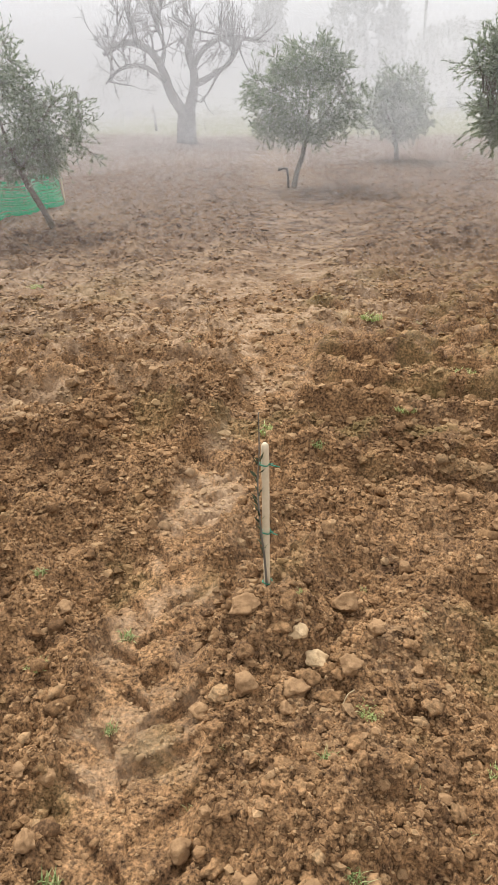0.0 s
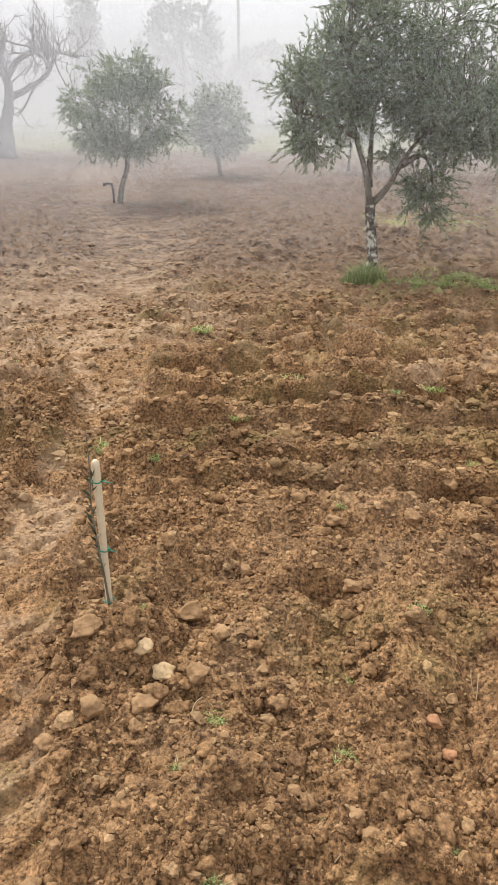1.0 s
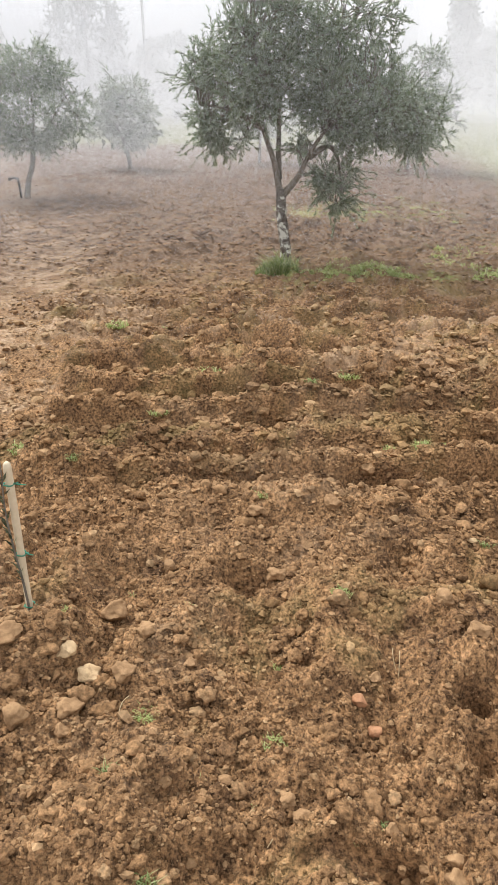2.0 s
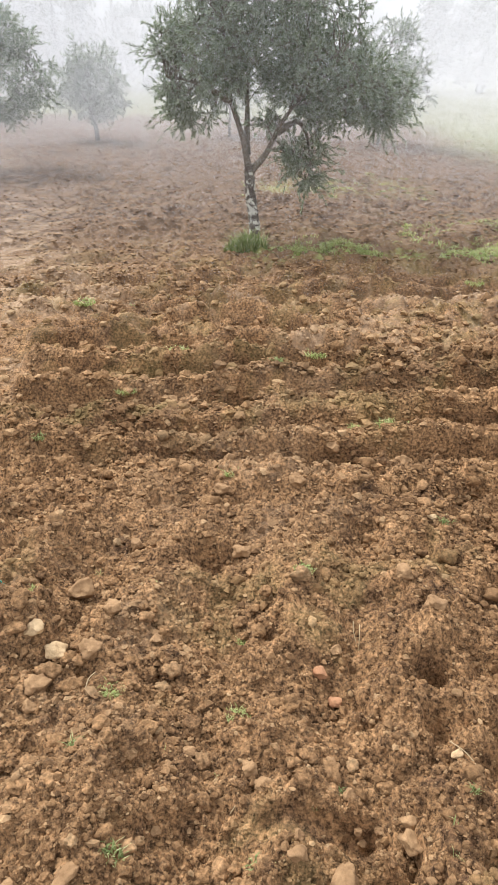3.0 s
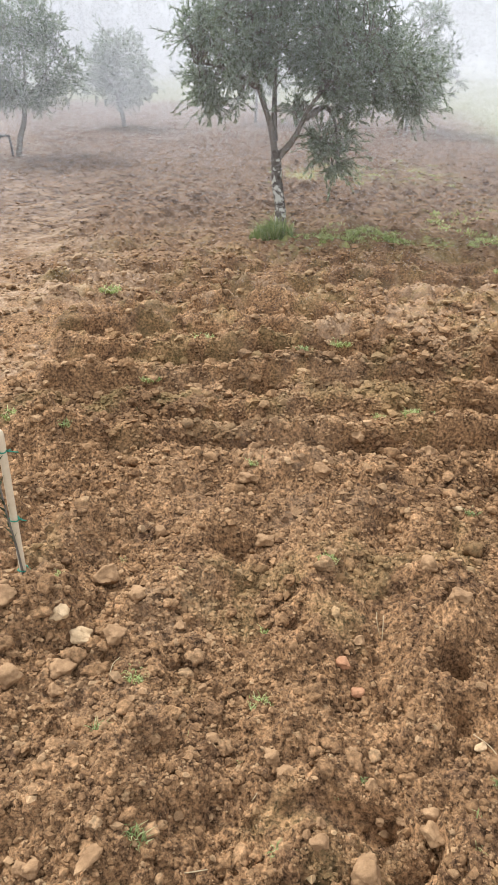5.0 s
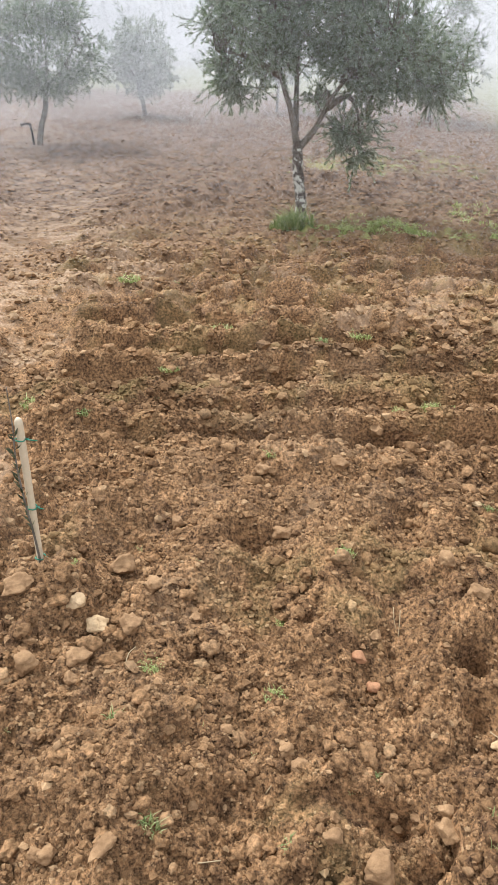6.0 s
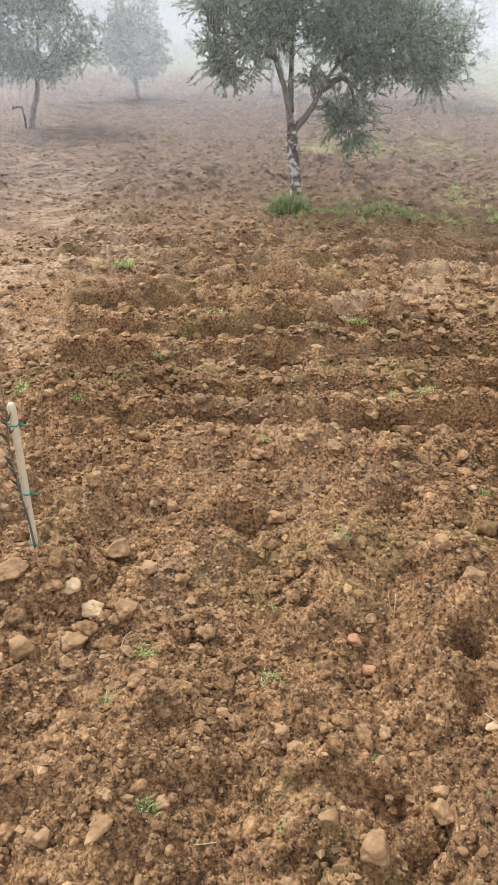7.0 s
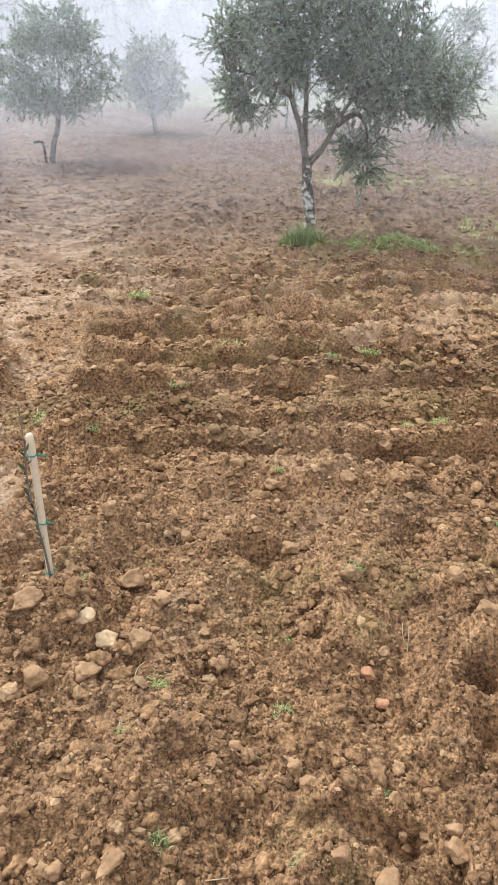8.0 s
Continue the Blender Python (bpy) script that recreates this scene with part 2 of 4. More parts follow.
def smooth_line(ctrl, n):
    """A Catmull-Rom curve through ctrl."""
    c = [Vector(p) for p in ctrl]
    c = [c[0] * 2 - c[1], *c, c[-1] * 2 - c[-2]]
    out = []
    for i in range(1, len(c) - 2):
        for k in range(n):
            t = k / n
            a, b, d, e = c[i - 1], c[i], c[i + 1], c[i + 2]
            out.append(0.5 * ((2 * b) + (d - a) * t + (2 * a - 5 * b + 4 * d - e) * t * t + (3 * b - a - 3 * d + e) * t ** 3))
    out.append(c[-2])
    return out


def leaf_at(verts, faces, p, d, length, width, rng, fold=0.25):
    """One narrow leaf of two folded faces from p along d."""
    side = d.cross(Vector((rng.uniform(-1, 1), rng.uniform(-1, 1), rng.uniform(-1, 1))))
    if side.length < 1e-4:
        return
    side.normalize()
    up = side.cross(d)
    n = len(verts)
    m = p + d * (length * 0.45) + up * (width * fold)
    verts += [tuple(p), tuple(m + side * width * 0.5), tuple(p + d * length), tuple(m - side * width * 0.5)]
    faces += [(n, n + 1, n + 2), (n, n + 2, n + 3)]


def unit(rng):
    z, a = rng.uniform(-1, 1), rng.uniform(0, 2 * math.pi)
    s = math.sqrt(1 - z * z)
    return Vector((s * math.cos(a), s * math.sin(a), z))


# ======== ground relief ========
def lattice(ix, iy, seed):
    h = ix.astype(np.int64).astype(np.uint32) * np.uint32(0x9E3779B1)
    h = (h ^ (h >> np.uint32(16))) + iy.astype(np.int64).astype(np.uint32) * np.uint32(0x85EBCA77)
    h = h + np.uint32((seed * 0x27D4EB2F) & 0xFFFFFFFF)
    for shift, factor in ((15, 0x2C1B3C6D), (12, 0x297A2D39), (15, 0x165667B1)):
        h = (h ^ (h >> np.uint32(shift))) * np.uint32(factor)
    return (h ^ (h >> np.uint32(16))) / 4294967296.0


def value_noise(x, y, seed):
    ix, iy = np.floor(x), np.floor(y)
    fx, fy = x - ix, y - iy
    fx, fy = fx * fx * (3 - 2 * fx), fy * fy * (3 - 2 * fy)
    a, b = lattice(ix, iy, seed), lattice(ix + 1, iy, seed)
    c, d = lattice(ix, iy + 1, seed), lattice(ix + 1, iy + 1, seed)
    return (a + (b - a) * fx) * (1 - fy) + (c + (d - c) * fx) * fy - 0.5


def fractal(x, y, seed, octaves=4, gain=0.5):
    out, amp = np.zeros_like(x), 1.0
    for k in range(octaves):
        out += amp * value_noise(x, y, seed + 17 * k)
        x, y, amp = x * 2.03 + 5.1, y * 2.03 - 3.7, amp * gain
    return out


def lumps(x, y, cell, seed, flat, small=0.3):
    """Crumbs of many sizes packed side by side, with steep gaps between them."""
    u, v = x / cell, y / cell
    u, v = (u + 0.45 * value_noise(u * 2.3, v * 2.3, seed + 5) + 0.25 * value_noise(u * 5.9, v * 5.9, seed + 6),
            v + 0.45 * value_noise(u * 2.3 + 9, v * 2.3, seed + 7) + 0.25 * value_noise(u * 5.9, v * 5.9 + 4, seed + 8))
    iu, iv = np.floor(u), np.floor(v)
    best = np.zeros_like(u)
    for du in (-1, 0, 1):
        for dv in (-1, 0, 1):
            cu, cv = iu + du, iv + dv
            r = small + (0.85 - small) * lattice(cu, cv, seed + 3)
            d2 = ((u - cu - lattice(cu, cv, seed + 1)) ** 2 + (v - cv - lattice(cu, cv, seed + 2)) ** 2) / (r * r)
            best = np.maximum(best, r * (0.35 + 0.65 * lattice(cu, cv, seed + 9)) * np.sqrt(np.clip(1 - d2, 0, 1)))
    return best * cell * flat


def step(a, b, x):
    t = np.clip((x - a) / (b - a), 0, 1)
    return t * t * (3 - 2 * t)


def wheel_track(x, y):
    """How far a place lies in the wheel track that bends through the field, and its place across it."""
    centre = np.interp(y, [0.0, 1.0, 1.4, 1.8, 2.1, 2.5, 2.9, 3.2, 3.6, 4.1, 5.6, 6.9, 8.5], [-0.30, -0.31, -0.35, -0.34, -0.30, -0.24, -0.15, -0.03, 0.11, 0.22, 0.15, 0.25, 0.9])
    half = np.interp(y, [1.0, 1.4, 2.1, 2.9, 3.6, 4.5, 6.5, 9.0], [0.15, 0.17, 0.14, 0.15, 0.15, 0.26, 0.5, 0.6])
    across = (x - centre + 0.08 * fractal(x * 4.5, y * 4.5, 91, 3)) / half
    return 1 - step(0.7, 1.25, np.abs(across)), across, centre


LANES = (((-1.95, 4.9), (-1.34, 5.86), (-0.92, 6.58), (-0.55, 7.37), (-0.3, 8.2)), ((-0.45, 5.2), (0.0, 6.2), (0.4, 7.05), (0.8, 7.82), (1.3, 8.8)), ((-1.3, 3.5), (-0.75, 4.5), (-0.45, 5.2)))


def lanes(x, y):
    """Old wheel lanes that cross the farther field, and their lug marks."""
    inside, lug = np.zeros_like(x), np.zeros_like(x)
    for pts in LANES:
        px, py = zip(*pts)
        across = (x - np.interp(y, py, px) + 0.15 * fractal(x * 3, y * 3, 94, 3)) / 0.24
        w = (1 - step(0.6, 1.2, np.abs(across))) * step(py[0] - 0.3, py[0] + 0.2, y) * (1 - step(py[-1] - 0.4, py[-1] + 0.4, y))
        inside = np.maximum(inside, w)
        lug += w * np.cos(2 * np.pi * (y - 0.12 * np.abs(across)) / 0.19)
    return inside, lug


HOLES = [(1.16, 1.14, 0.055, 0.11), (1.06, 0.98, 0.05, 0.05), (0.29, 1.14, 0.07, 0.045), (0.78, 1.43, 0.05, 0.035), (0.74, 1.93, 0.07, 0.065),
         (0.31, 2.07, 0.08, 0.04), (0.73, 2.95, 0.10, 0.05), (1.39, 3.10, 0.12, 0.05), (1.70, 3.0, 0.12, 0.05), (0.47, 3.32, 0.14, 0.05),
         (0.70, 3.20, 0.12, 0.05), (-0.55, 3.70, 0.12, 0.06), (1.47, 1.69, 0.09, 0.04), (0.60, 1.00, 0.05, 0.02), (-0.9, 3.0, 0.16, 0.05)]


def relief(x, y, fine=True):
    """Height of the ploughed ground, and how dry its surface is."""
    dist = np.hypot(x, y + 1.0)
    track, across, _ = wheel_track(x, y)
    u, v = 0.944 * x - 0.33 * y, 0.33 * x + 0.944 * y
    rough = 1 - (0.9 - 0.2 * step(2.0, 3.5, y)) * track
    calm = step(8.0, 14.0, dist)
    wide = step(4.4, 5.2, y) * (1 - step(6.8, 8.6, y)) * (1 - step(0.5, 1.6, x)) * step(-3.2, -1.8, x)
    lane, lane_lug = lanes(x, y)
    rough = rough * (1 - 0.3 * wide) * (1 - 0.45 * lane) * (1 - 0.35 * calm)
    h = 0.05 * fractal(x * 0.6, y * 0.6, 11, 3) + 0.09 * fractal(x * 2.6, y * 2.6, 12, 3) * rough + 0.05 * fractal(x * 8.0, y * 8.0, 17, 3) * rough
    # plough ridges that lie across the field: steep towards the near side, broken along their length
    wob = v + 0.10 * fractal(u * 0.8, v * 0.8, 13, 3) + 0.03 * value_noise(x * 5, y * 5, 16)
    wob = wob + 0.03 * fractal(x * 4.0, y * 4.0, 20, 3, 0.6)
    turned = ((wob - 3.47) / 0.35) % 1.0
    ridge = step(0.0, 0.27, turned) * (1 - turned) ** 0.8
    inside = step(2.2, 2.7, v) * (1 - step(5.4, 6.6, v)) * (1 - track) * step(-0.15, 0.55, x - 0.02 + 0.35 * fractal(x * 2.2, y * 2.2, 22, 3))
    broken = 0.45 + 0.7 * step(-0.3, 0.25, fractal(u * 1.5, v * 3.0, 14, 4, 0.6))
    h += (0.195 - 0.065 * step(3.8, 4.7, v)) * (ridge - 0.42) * inside * broken
    # drawn-out clods and scrapes along the plough lines, over the whole farther field
    drawn = step(2.3, 3.0, v) * (1 - 0.75 * track) * (1 - 0.55 * step(5.0, 7.5, dist)) * (1 - 0.8 * inside)
    h += drawn * (0.13 * fractal(u * 1.7, v * 6.2, 18, 4, 0.6) + 0.06 * np.abs(fractal(u * 4.5, v * 13.0, 19, 3, 0.6)))
    h += 0.012 * lane_lug - 0.02 * lane
    slant = np.cos(2 * np.pi * (0.86 * x - 0.5 * y + 0.12 * fractal(x * 1.1, y * 1.1, 15, 3)) / 0.42)
    h += 0.042 * slant * (1 - step(2.0, 2.6, v)) * (1 - track)
    # a pressed band with lug marks, dry on top
    band = np.exp(-(((wob - 4.15) / 0.13) ** 2)) * step(0.9, 1.6, x) + np.exp(-(((wob - 5.05) / 0.15) ** 2)) * step(1.2, 2.2, x)
    lug = np.cos(2 * np.pi * u / 0.16)
    h += 0.016 * band * lug
    # herringbone of the tyre in the wheel track
    lugs = 0.5 + 0.7 * step(-0.15, 0.2, fractal(x * 6.0, y * 6.0, 92, 3))
    chev = np.cos(2 * np.pi * (y - 0.13 * np.abs(across) + 0.04 * fractal(x * 5, y * 5, 93, 3)) / 0.17 + np.where(across > 0, 0.0, np.pi))
    near_track = track * (1 - step(2.6, 3.6, y))
    h += near_track * (-0.015 - 0.034 * lugs * (1 - step(-0.9, -0.3, chev)))
    h += 0.006 * track * (1 - near_track) * np.cos(2 * np.pi * y / 0.15 + 2 * across)
    for hx, hy, hr, hd in HOLES:
        h -= 1.5 * hd * np.exp(-(((x - hx) ** 2 + (y - hy) ** 2) / (hr * hr)) ** 1.6)
    # the smooth shoe-sized dent, and the low heap at the stake
    a, b = (x - 0.635) * 0.89 - (y - 0.85) * 0.45, (x - 0.635) * 0.45 + (y - 0.85) * 0.89
    dent = 1 - step(0.7, 1.15, np.hypot(a / 0.16, b / 0.06))
    h += 0.02 * np.exp(-((x - 0.1) ** 2 + (y - 1.75) ** 2) / 0.09)
    rough = rough * (1 - 0.85 * dent)
    h -= 0.04 * dent
    h += 0.05 * np.exp(-((x - 0.08) ** 2 / 0.03 + (y - 1.13) ** 2 / 0.012))
    heavy = (0.45 + 0.9 * step(-0.2, 0.35, fractal(x * 1.6, y * 1.6, 25, 3))) * (1 - 0.2 * inside)
    h += rough * heavy * (lumps(x, y, 0.15, 21, 0.62, 0.15) * (1 - 0.5 * step(5.0, 7.5, dist)) + lumps(x, y, 0.07, 31, 0.80, 0.15))
    if fine:
        fade = 1 - step(4.5, 9.0, dist)
        h += (0.2 + 0.8 * rough) * (lumps(x, y, 0.034, 41, 0.95, 0.2) + 1.15 * lumps(x, y, 0.017, 51, 0.9, 0.2) * fade)
        h += 0.010 * fractal(x * 38, y * 38, 61, 3, 0.65) * (0.3 + 0.7 * rough)
    middle = step(3.7, 4.7, v) * (1 - step(6.5, 8.5, v)) * (0.4 + 0.6 * step(-0.1, 0.2, fractal(u * 1.2, v * 3.4, 72, 3)))
    patch = step(0.02, 0.3, fractal(x * 0.9, y * 0.9, 71, 4))
    side = step(3.3, 4.2, y) * (1 - step(6.5, 8.5, y)) * (1 - step(-0.2, 0.5, x))
    bits = step(-0.12, 0.25, fractal(x * 4.5, y * 6.0, 73, 4, 0.6))
    dry = ((0.55 - 0.22 * (1 - step(2.0, 2.6, y))) * track * (0.5 + bits) + 0.8 * wide + 0.85 * lane + 0.7 * band + 0.6 * side + 0.25 * patch * (1 - calm) + 0.55 * middle) * (0.12 + 0.88 * bits)
    dry = np.clip(dry + 0.9 * np.exp(-((x + 2.75) ** 2 / 0.5 + (y - 11.1) ** 2 / 0.35)), 0, 1)
    return h - 0.055, dry


def damp_and_shade(x, y):
    """Dark moist streaks that lie along the plough lines, and dark mottling close by."""
    v = 0.33 * x + 0.944 * y
    n = fractal(x * 0.9 - y * 0.31, v * 4.2, 77, 4, 0.55) + 0.35 * fractal(x * 7.0, y * 7.0, 78, 2)
    spot = 0.35 * np.exp(-((x - 0.55) ** 2 / 0.16 + (y - 3.1) ** 2 / 0.03)) + 0.2 * np.exp(-((x + 0.6) ** 2 / 0.2 + (y - 3.5) ** 2 / 0.05))
    # near mottling: damp soil plus shade between crumbs, both put into the colour
    near = 0.30 * (1 - step(1.9, 2.7, v)) * (1 - 0.7 * wheel_track(x, y)[0]) * step(-0.18, 0.16, fractal(x * 13.0, y * 13.0, 79, 4, 0.7))
    return step(0.08, 0.34, n + spot) * (1 - 0.8 * wheel_track(x, y)[0]) * step(2.1, 2.7, v) * (1 - step(5.0, 7.0, v)) * 0.5 + near


def mossiness(x, y):
    """A thin green film of moss and seedlings in patches."""
    return (0.2 * step(0.25, 0.5, fractal(x * 2.1, y * 2.4, 98, 4, 0.6)) + 0.22 * step(0.1, 0.35, fractal(x * 5.5, y * 9.0, 99, 4, 0.65)) * step(2.4, 3.2, y) * step(0.0, 0.8, x)) * (1 - step(5.5, 8.0, y))


def ground_z(x, y):
    return float(relief(np.array([float(x)]), np.array([float(y)]))[0][0])


def make_ground():
    ax, ay = 0.05, -1.0
    th = [*np.arange(-24.0, 44.0, 0.13), *np.arange(44.0, 336.0, 1.0)]
    th = np.radians(np.array(th))
    rr = [0.15]
    while rr[-1] < 1.55:
        rr.append(rr[-1] + 0.05)
    while rr[-1] < 9:
        rr.append(rr[-1] * 1.0040)
    while rr[-1] < 18:
        rr.append(rr[-1] * 1.008)
    while rr[-1] < 900:
        rr.append(rr[-1] * 1.04)
    rr = np.array(rr)
    nr, na = len(rr), len(th)
    x = (ax + rr[:, None] * np.sin(th)[None, :]).ravel()
    y = (ay + rr[:, None] * np.cos(th)[None, :]).ravel()
    z, dry = relief(x, y)
    outer = np.tile(th > radians(44.0), nr)
    z = np.where(outer, relief(x, y, False)[0], z)
    dist = np.hypot(x, y)
    z = z * (1 - 0.7 * step(14, 40, dist))
    # mask for the haze in the soil colour, by distance from the origin
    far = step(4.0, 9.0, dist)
    edge = y + 0.8 * x - 29.0 + 1.2 * value_noise(x * 0.25, y * 0.25, 81)
    meadow = step(-1.0, 1.5, edge) * step(15, 19, dist)
    right = step(0.0, 2.0, x - 0.55 * y - 1.8) * step(12.0, 17.0, dist)
    meadow = np.clip(meadow + right, 0, 1)
    turf_n = step(-0.12, 0.2, fractal(x * 3.5, y * 3.5, 82, 4, 0.6))
    va, vb = (x - 2.85) * 0.918 - (y - 6.57) * 0.397, (x - 2.85) * 0.397 + (y - 6.57) * 0.918
    strip = np.exp(-(((vb + 0.75 - 0.1 * va) / 0.30) ** 2)) * step(-0.35, 0.1, va) * (1 - step(2.2, 3.2, va))
    back = np.exp(-(((vb - 3.2) / 0.7) ** 2)) * step(-0.3, 0.3, va) * (1 - step(1.8, 2.6, va))
    turf = np.clip((strip + 0.7 * back) * turf_n * step(-0.05, 0.15, fractal(x * 11.0, y * 16.0, 83, 3, 0.6)), 0, 1)
    me = bpy.data.meshes.new("ground")
    me.vertices.add(nr * na)
    me.vertices.foreach_set("co", np.stack([x, y, z], 1).astype(np.float32).ravel())
    i, k = np.meshgrid(np.arange(nr - 1), np.arange(na), indexing="ij")
    k2 = (k + 1) % na
    quads = np.stack([i * na + k, (i + 1) * na + k, (i + 1) * na + k2, i * na + k2], -1).reshape(-1, 4)[:, ::-1]
    nq = len(quads)
    loops = np.concatenate([quads.ravel(), np.arange(na)[::-1]]).astype(np.int32)
    me.loops.add(len(loops))
    me.loops.foreach_set("vertex_index", loops)
    me.polygons.add(nq + 1)
    me.polygons.foreach_set("loop_start", (np.arange(nq + 1) * 4).astype(np.int32))
    for key, values in (("dry", dry), ("damp", damp_and_shade(x, y)), ("moss", mossiness(x, y)), ("far", far), ("meadow", meadow), ("turf", turf)):
        me.attributes.new(key, "FLOAT", "POINT").data.foreach_set("value", values.astype(np.float32))
    me.materials.append(M_SOIL)
    me.update(calc_edges=True)
    me.shade_smooth()
    me.validate()
    ob = new("ground", me)
    return tagged(ob, "ploughed brown soil field with clods and wheel tracks", "ground", kind="structure")


GROUND = make_ground()


# ======== fog: banks of fine mist strands, thicker with distance ========
def fog_bank(dist, share, top):
    """A loose curtain of fine level strands; share is the part of the view that it veils at the foot, less and less towards the top."""
    verts, faces = [], []
    rng = random.Random(int(dist * 10))
    pitch, foot, turn, slope = dist * rng.uniform(0.000125, 0.00018), 1.8 if dist < 7 else 0.55, radians(12), rng.uniform(0.02, 0.06) * rng.choice((-1, 1))
    drop = abs(slope) * dist * radians(40)
    for k in range(int((top + drop) / pitch)):
        mid = 0.02 - drop + (k + rng.uniform(-0.25, 0.25)) * pitch
        ring = []
        for a in (-40, -20, 0, 20, 40):
            ang, z = turn + radians(a), mid + slope * dist * radians(a)
            if 0.02 < z < top:
                tall = pitch * share * min(1.0, z / foot) * (1 - z / top) ** (1.0 if dist > 20 else 0.6)
                ring.append(len(verts))
                verts.append((dist * math.sin(ang), dist * math.cos(ang), z))
                verts.append(((dist + tall) * math.sin(ang), (dist + tall) * math.cos(ang), z + tall))
        for i, j in zip(ring, ring[1:]):
            faces.append((i, j, j + 1, i + 1))
    ob = new("fog_bank", mesh_of("fog_bank", verts, faces, M_MIST))
    tagged(ob, "drifting pale grey morning fog over the field", "fog", "fog banks", "stuff")


for d, s, top in [(4.3, 0.02, 3.5), (5.3, 0.03, 4), (6.3, 0.07, 4.5), (7.7, 0.03, 5), (8.6, 0.025, 6), (9.4, 0.03, 6.5), (10.5, 0.04, 7), (11.7, 0.05, 7.5), (14.2, 0.15, 8), (16.0, 0.15, 9),
                  (18.5, 0.09, 9), (21.5, 0.09, 10), (24.5, 0.12, 11), (29.0, 0.26, 10), (34.0, 0.30, 10.5), (40.0, 0.44, 11), (46.0, 0.58, 11.5), (56.0, 0.45, 9), (75.0, 0.6, 8)]:
    fog_bank(d, s, top)


# ======== trees ========
def limb_part(tree, name, ctrl, r0, r1, mat, rng, seg=9, label=""):
    line = smooth_line(ctrl, 6)
    radii = [r0 + (r1 - r0) * (i / (len(line) - 1)) ** 0.8 for i in range(len(line))]
    verts, faces = [], []
    tube(line, radii, seg, verts, faces, 0.07, rng)
    part(name, verts, faces, mat, tree, label, True)
    return line


def olive_tree(place, turn, trunk, limbs, lobes, leaves, seed, label, leaf_len=0.038, bark=None, trunk_r=(0.062, 0.045), limb_r=0.034, rise=0.25):
    """trunk and limbs: control points; lobes: (centre, radii, clumps). Local x is to the right as seen from the field's near side."""
    rng = random.Random(seed)
    bark = bark or M_BARK
    tree = new("olive_tree")
    tree.matrix_world = pose(place[0], place[1], ground_z(*place) - 0.02, 0, 0, turn)
    tagged(tree, label, "tree", "olive trees")
    verts, faces = [], []
    line = smooth_line(trunk, 8)
    n = len(line)
    radii = [trunk_r[0] + (trunk_r[1] - trunk_r[0]) * i / (n - 1) + 0.35 * trunk_r[0] * max(0, 1 - i / (0.18 * n)) for i in range(n)]
    tube(line, radii, 14, verts, faces, 0.09, rng)
    part("trunk", verts, faces, bark, tree, smooth=True)
    bones = []
    for ctrl in limbs:
        bones += limb_part(tree, "limb", ctrl, limb_r, 0.006, M_BARK, rng)
    tv, tf, lv, lf = [], [], [], []
    clumps = []
    for centre, radii, count in lobes:
        for _ in range(count):
            d = unit(rng)
            q = rng.uniform(0.35, 1.0) ** 0.5 * rng.uniform(0.85, 1.06)
            clumps.append(Vector([c + a * b * q for c, a, b in zip(centre, d, radii)]))
    top_z = sorted(c.z for c in clumps)[int(0.6 * len(clumps))]
    for c in clumps:
        near = min(bones, key=lambda b: (b - c).length + rng.uniform(0, 0.2))
        mid = near.lerp(c, 0.55) + Vector((rng.uniform(-0.05, 0.05), rng.uniform(-0.05, 0.05), rng.uniform(0.0, 0.1)))
        tube(smooth_line([near, mid, c], 3), [0.006, 0.0055, 0.005, 0.0045, 0.004, 0.0035, 0.003], 4, tv, tf)
        out = (c - near).normalized() if (c - near).length > 0.01 else Vector((0, 0, 1))
        for k in range(rng.randint(8, 12)):
            rising = k == 0 and c.z > top_z and rng.random() < rise
            d = (unit(rng) * (0.35 if rising else 1.0) + out * 0.5 + Vector((0, 0, 1.3 if rising else 0.2))).normalized()
            length = rng.uniform(0.20, 0.42) if rising else rng.uniform(0.10, 0.38) * rng.uniform(0.7, 1.0)
            p, pts = c.copy(), [c.copy()]
            for _ in range(3):
                d = (d + unit(rng) * 0.22 + Vector((0, 0, -0.02 if rising else -0.11))).normalized()
                p = p + d * (length / 3)
                pts.append(p.copy())
            tube(pts, [0.0026, 0.0022, 0.0018, 0.001], 3, tv, tf)
            count = max(4, int(leaves * rng.uniform(0.7, 1.3)))
            for j in range(count):
                f = rng.uniform(0.12, 1.0) * 3
                i = min(2, int(f))
                q = pts[i].lerp(pts[i + 1], f - i)
                along = (pts[i + 1] - pts[i]).normalized()
                dd = (along * 1.1 + unit(rng) * 0.75 + Vector((0, 0, 0.08))).normalized()
                size = leaf_len * rng.uniform(0.7, 1.2)
                leaf_at(lv, lf, q, dd, size, size * 0.23, rng)
    part("twigwork", tv, tf, M_BARK, tree, smooth=True)
    part("crown", lv, lf, M_LEAF, tree, "many narrow grey-green olive leaves")
    return tree


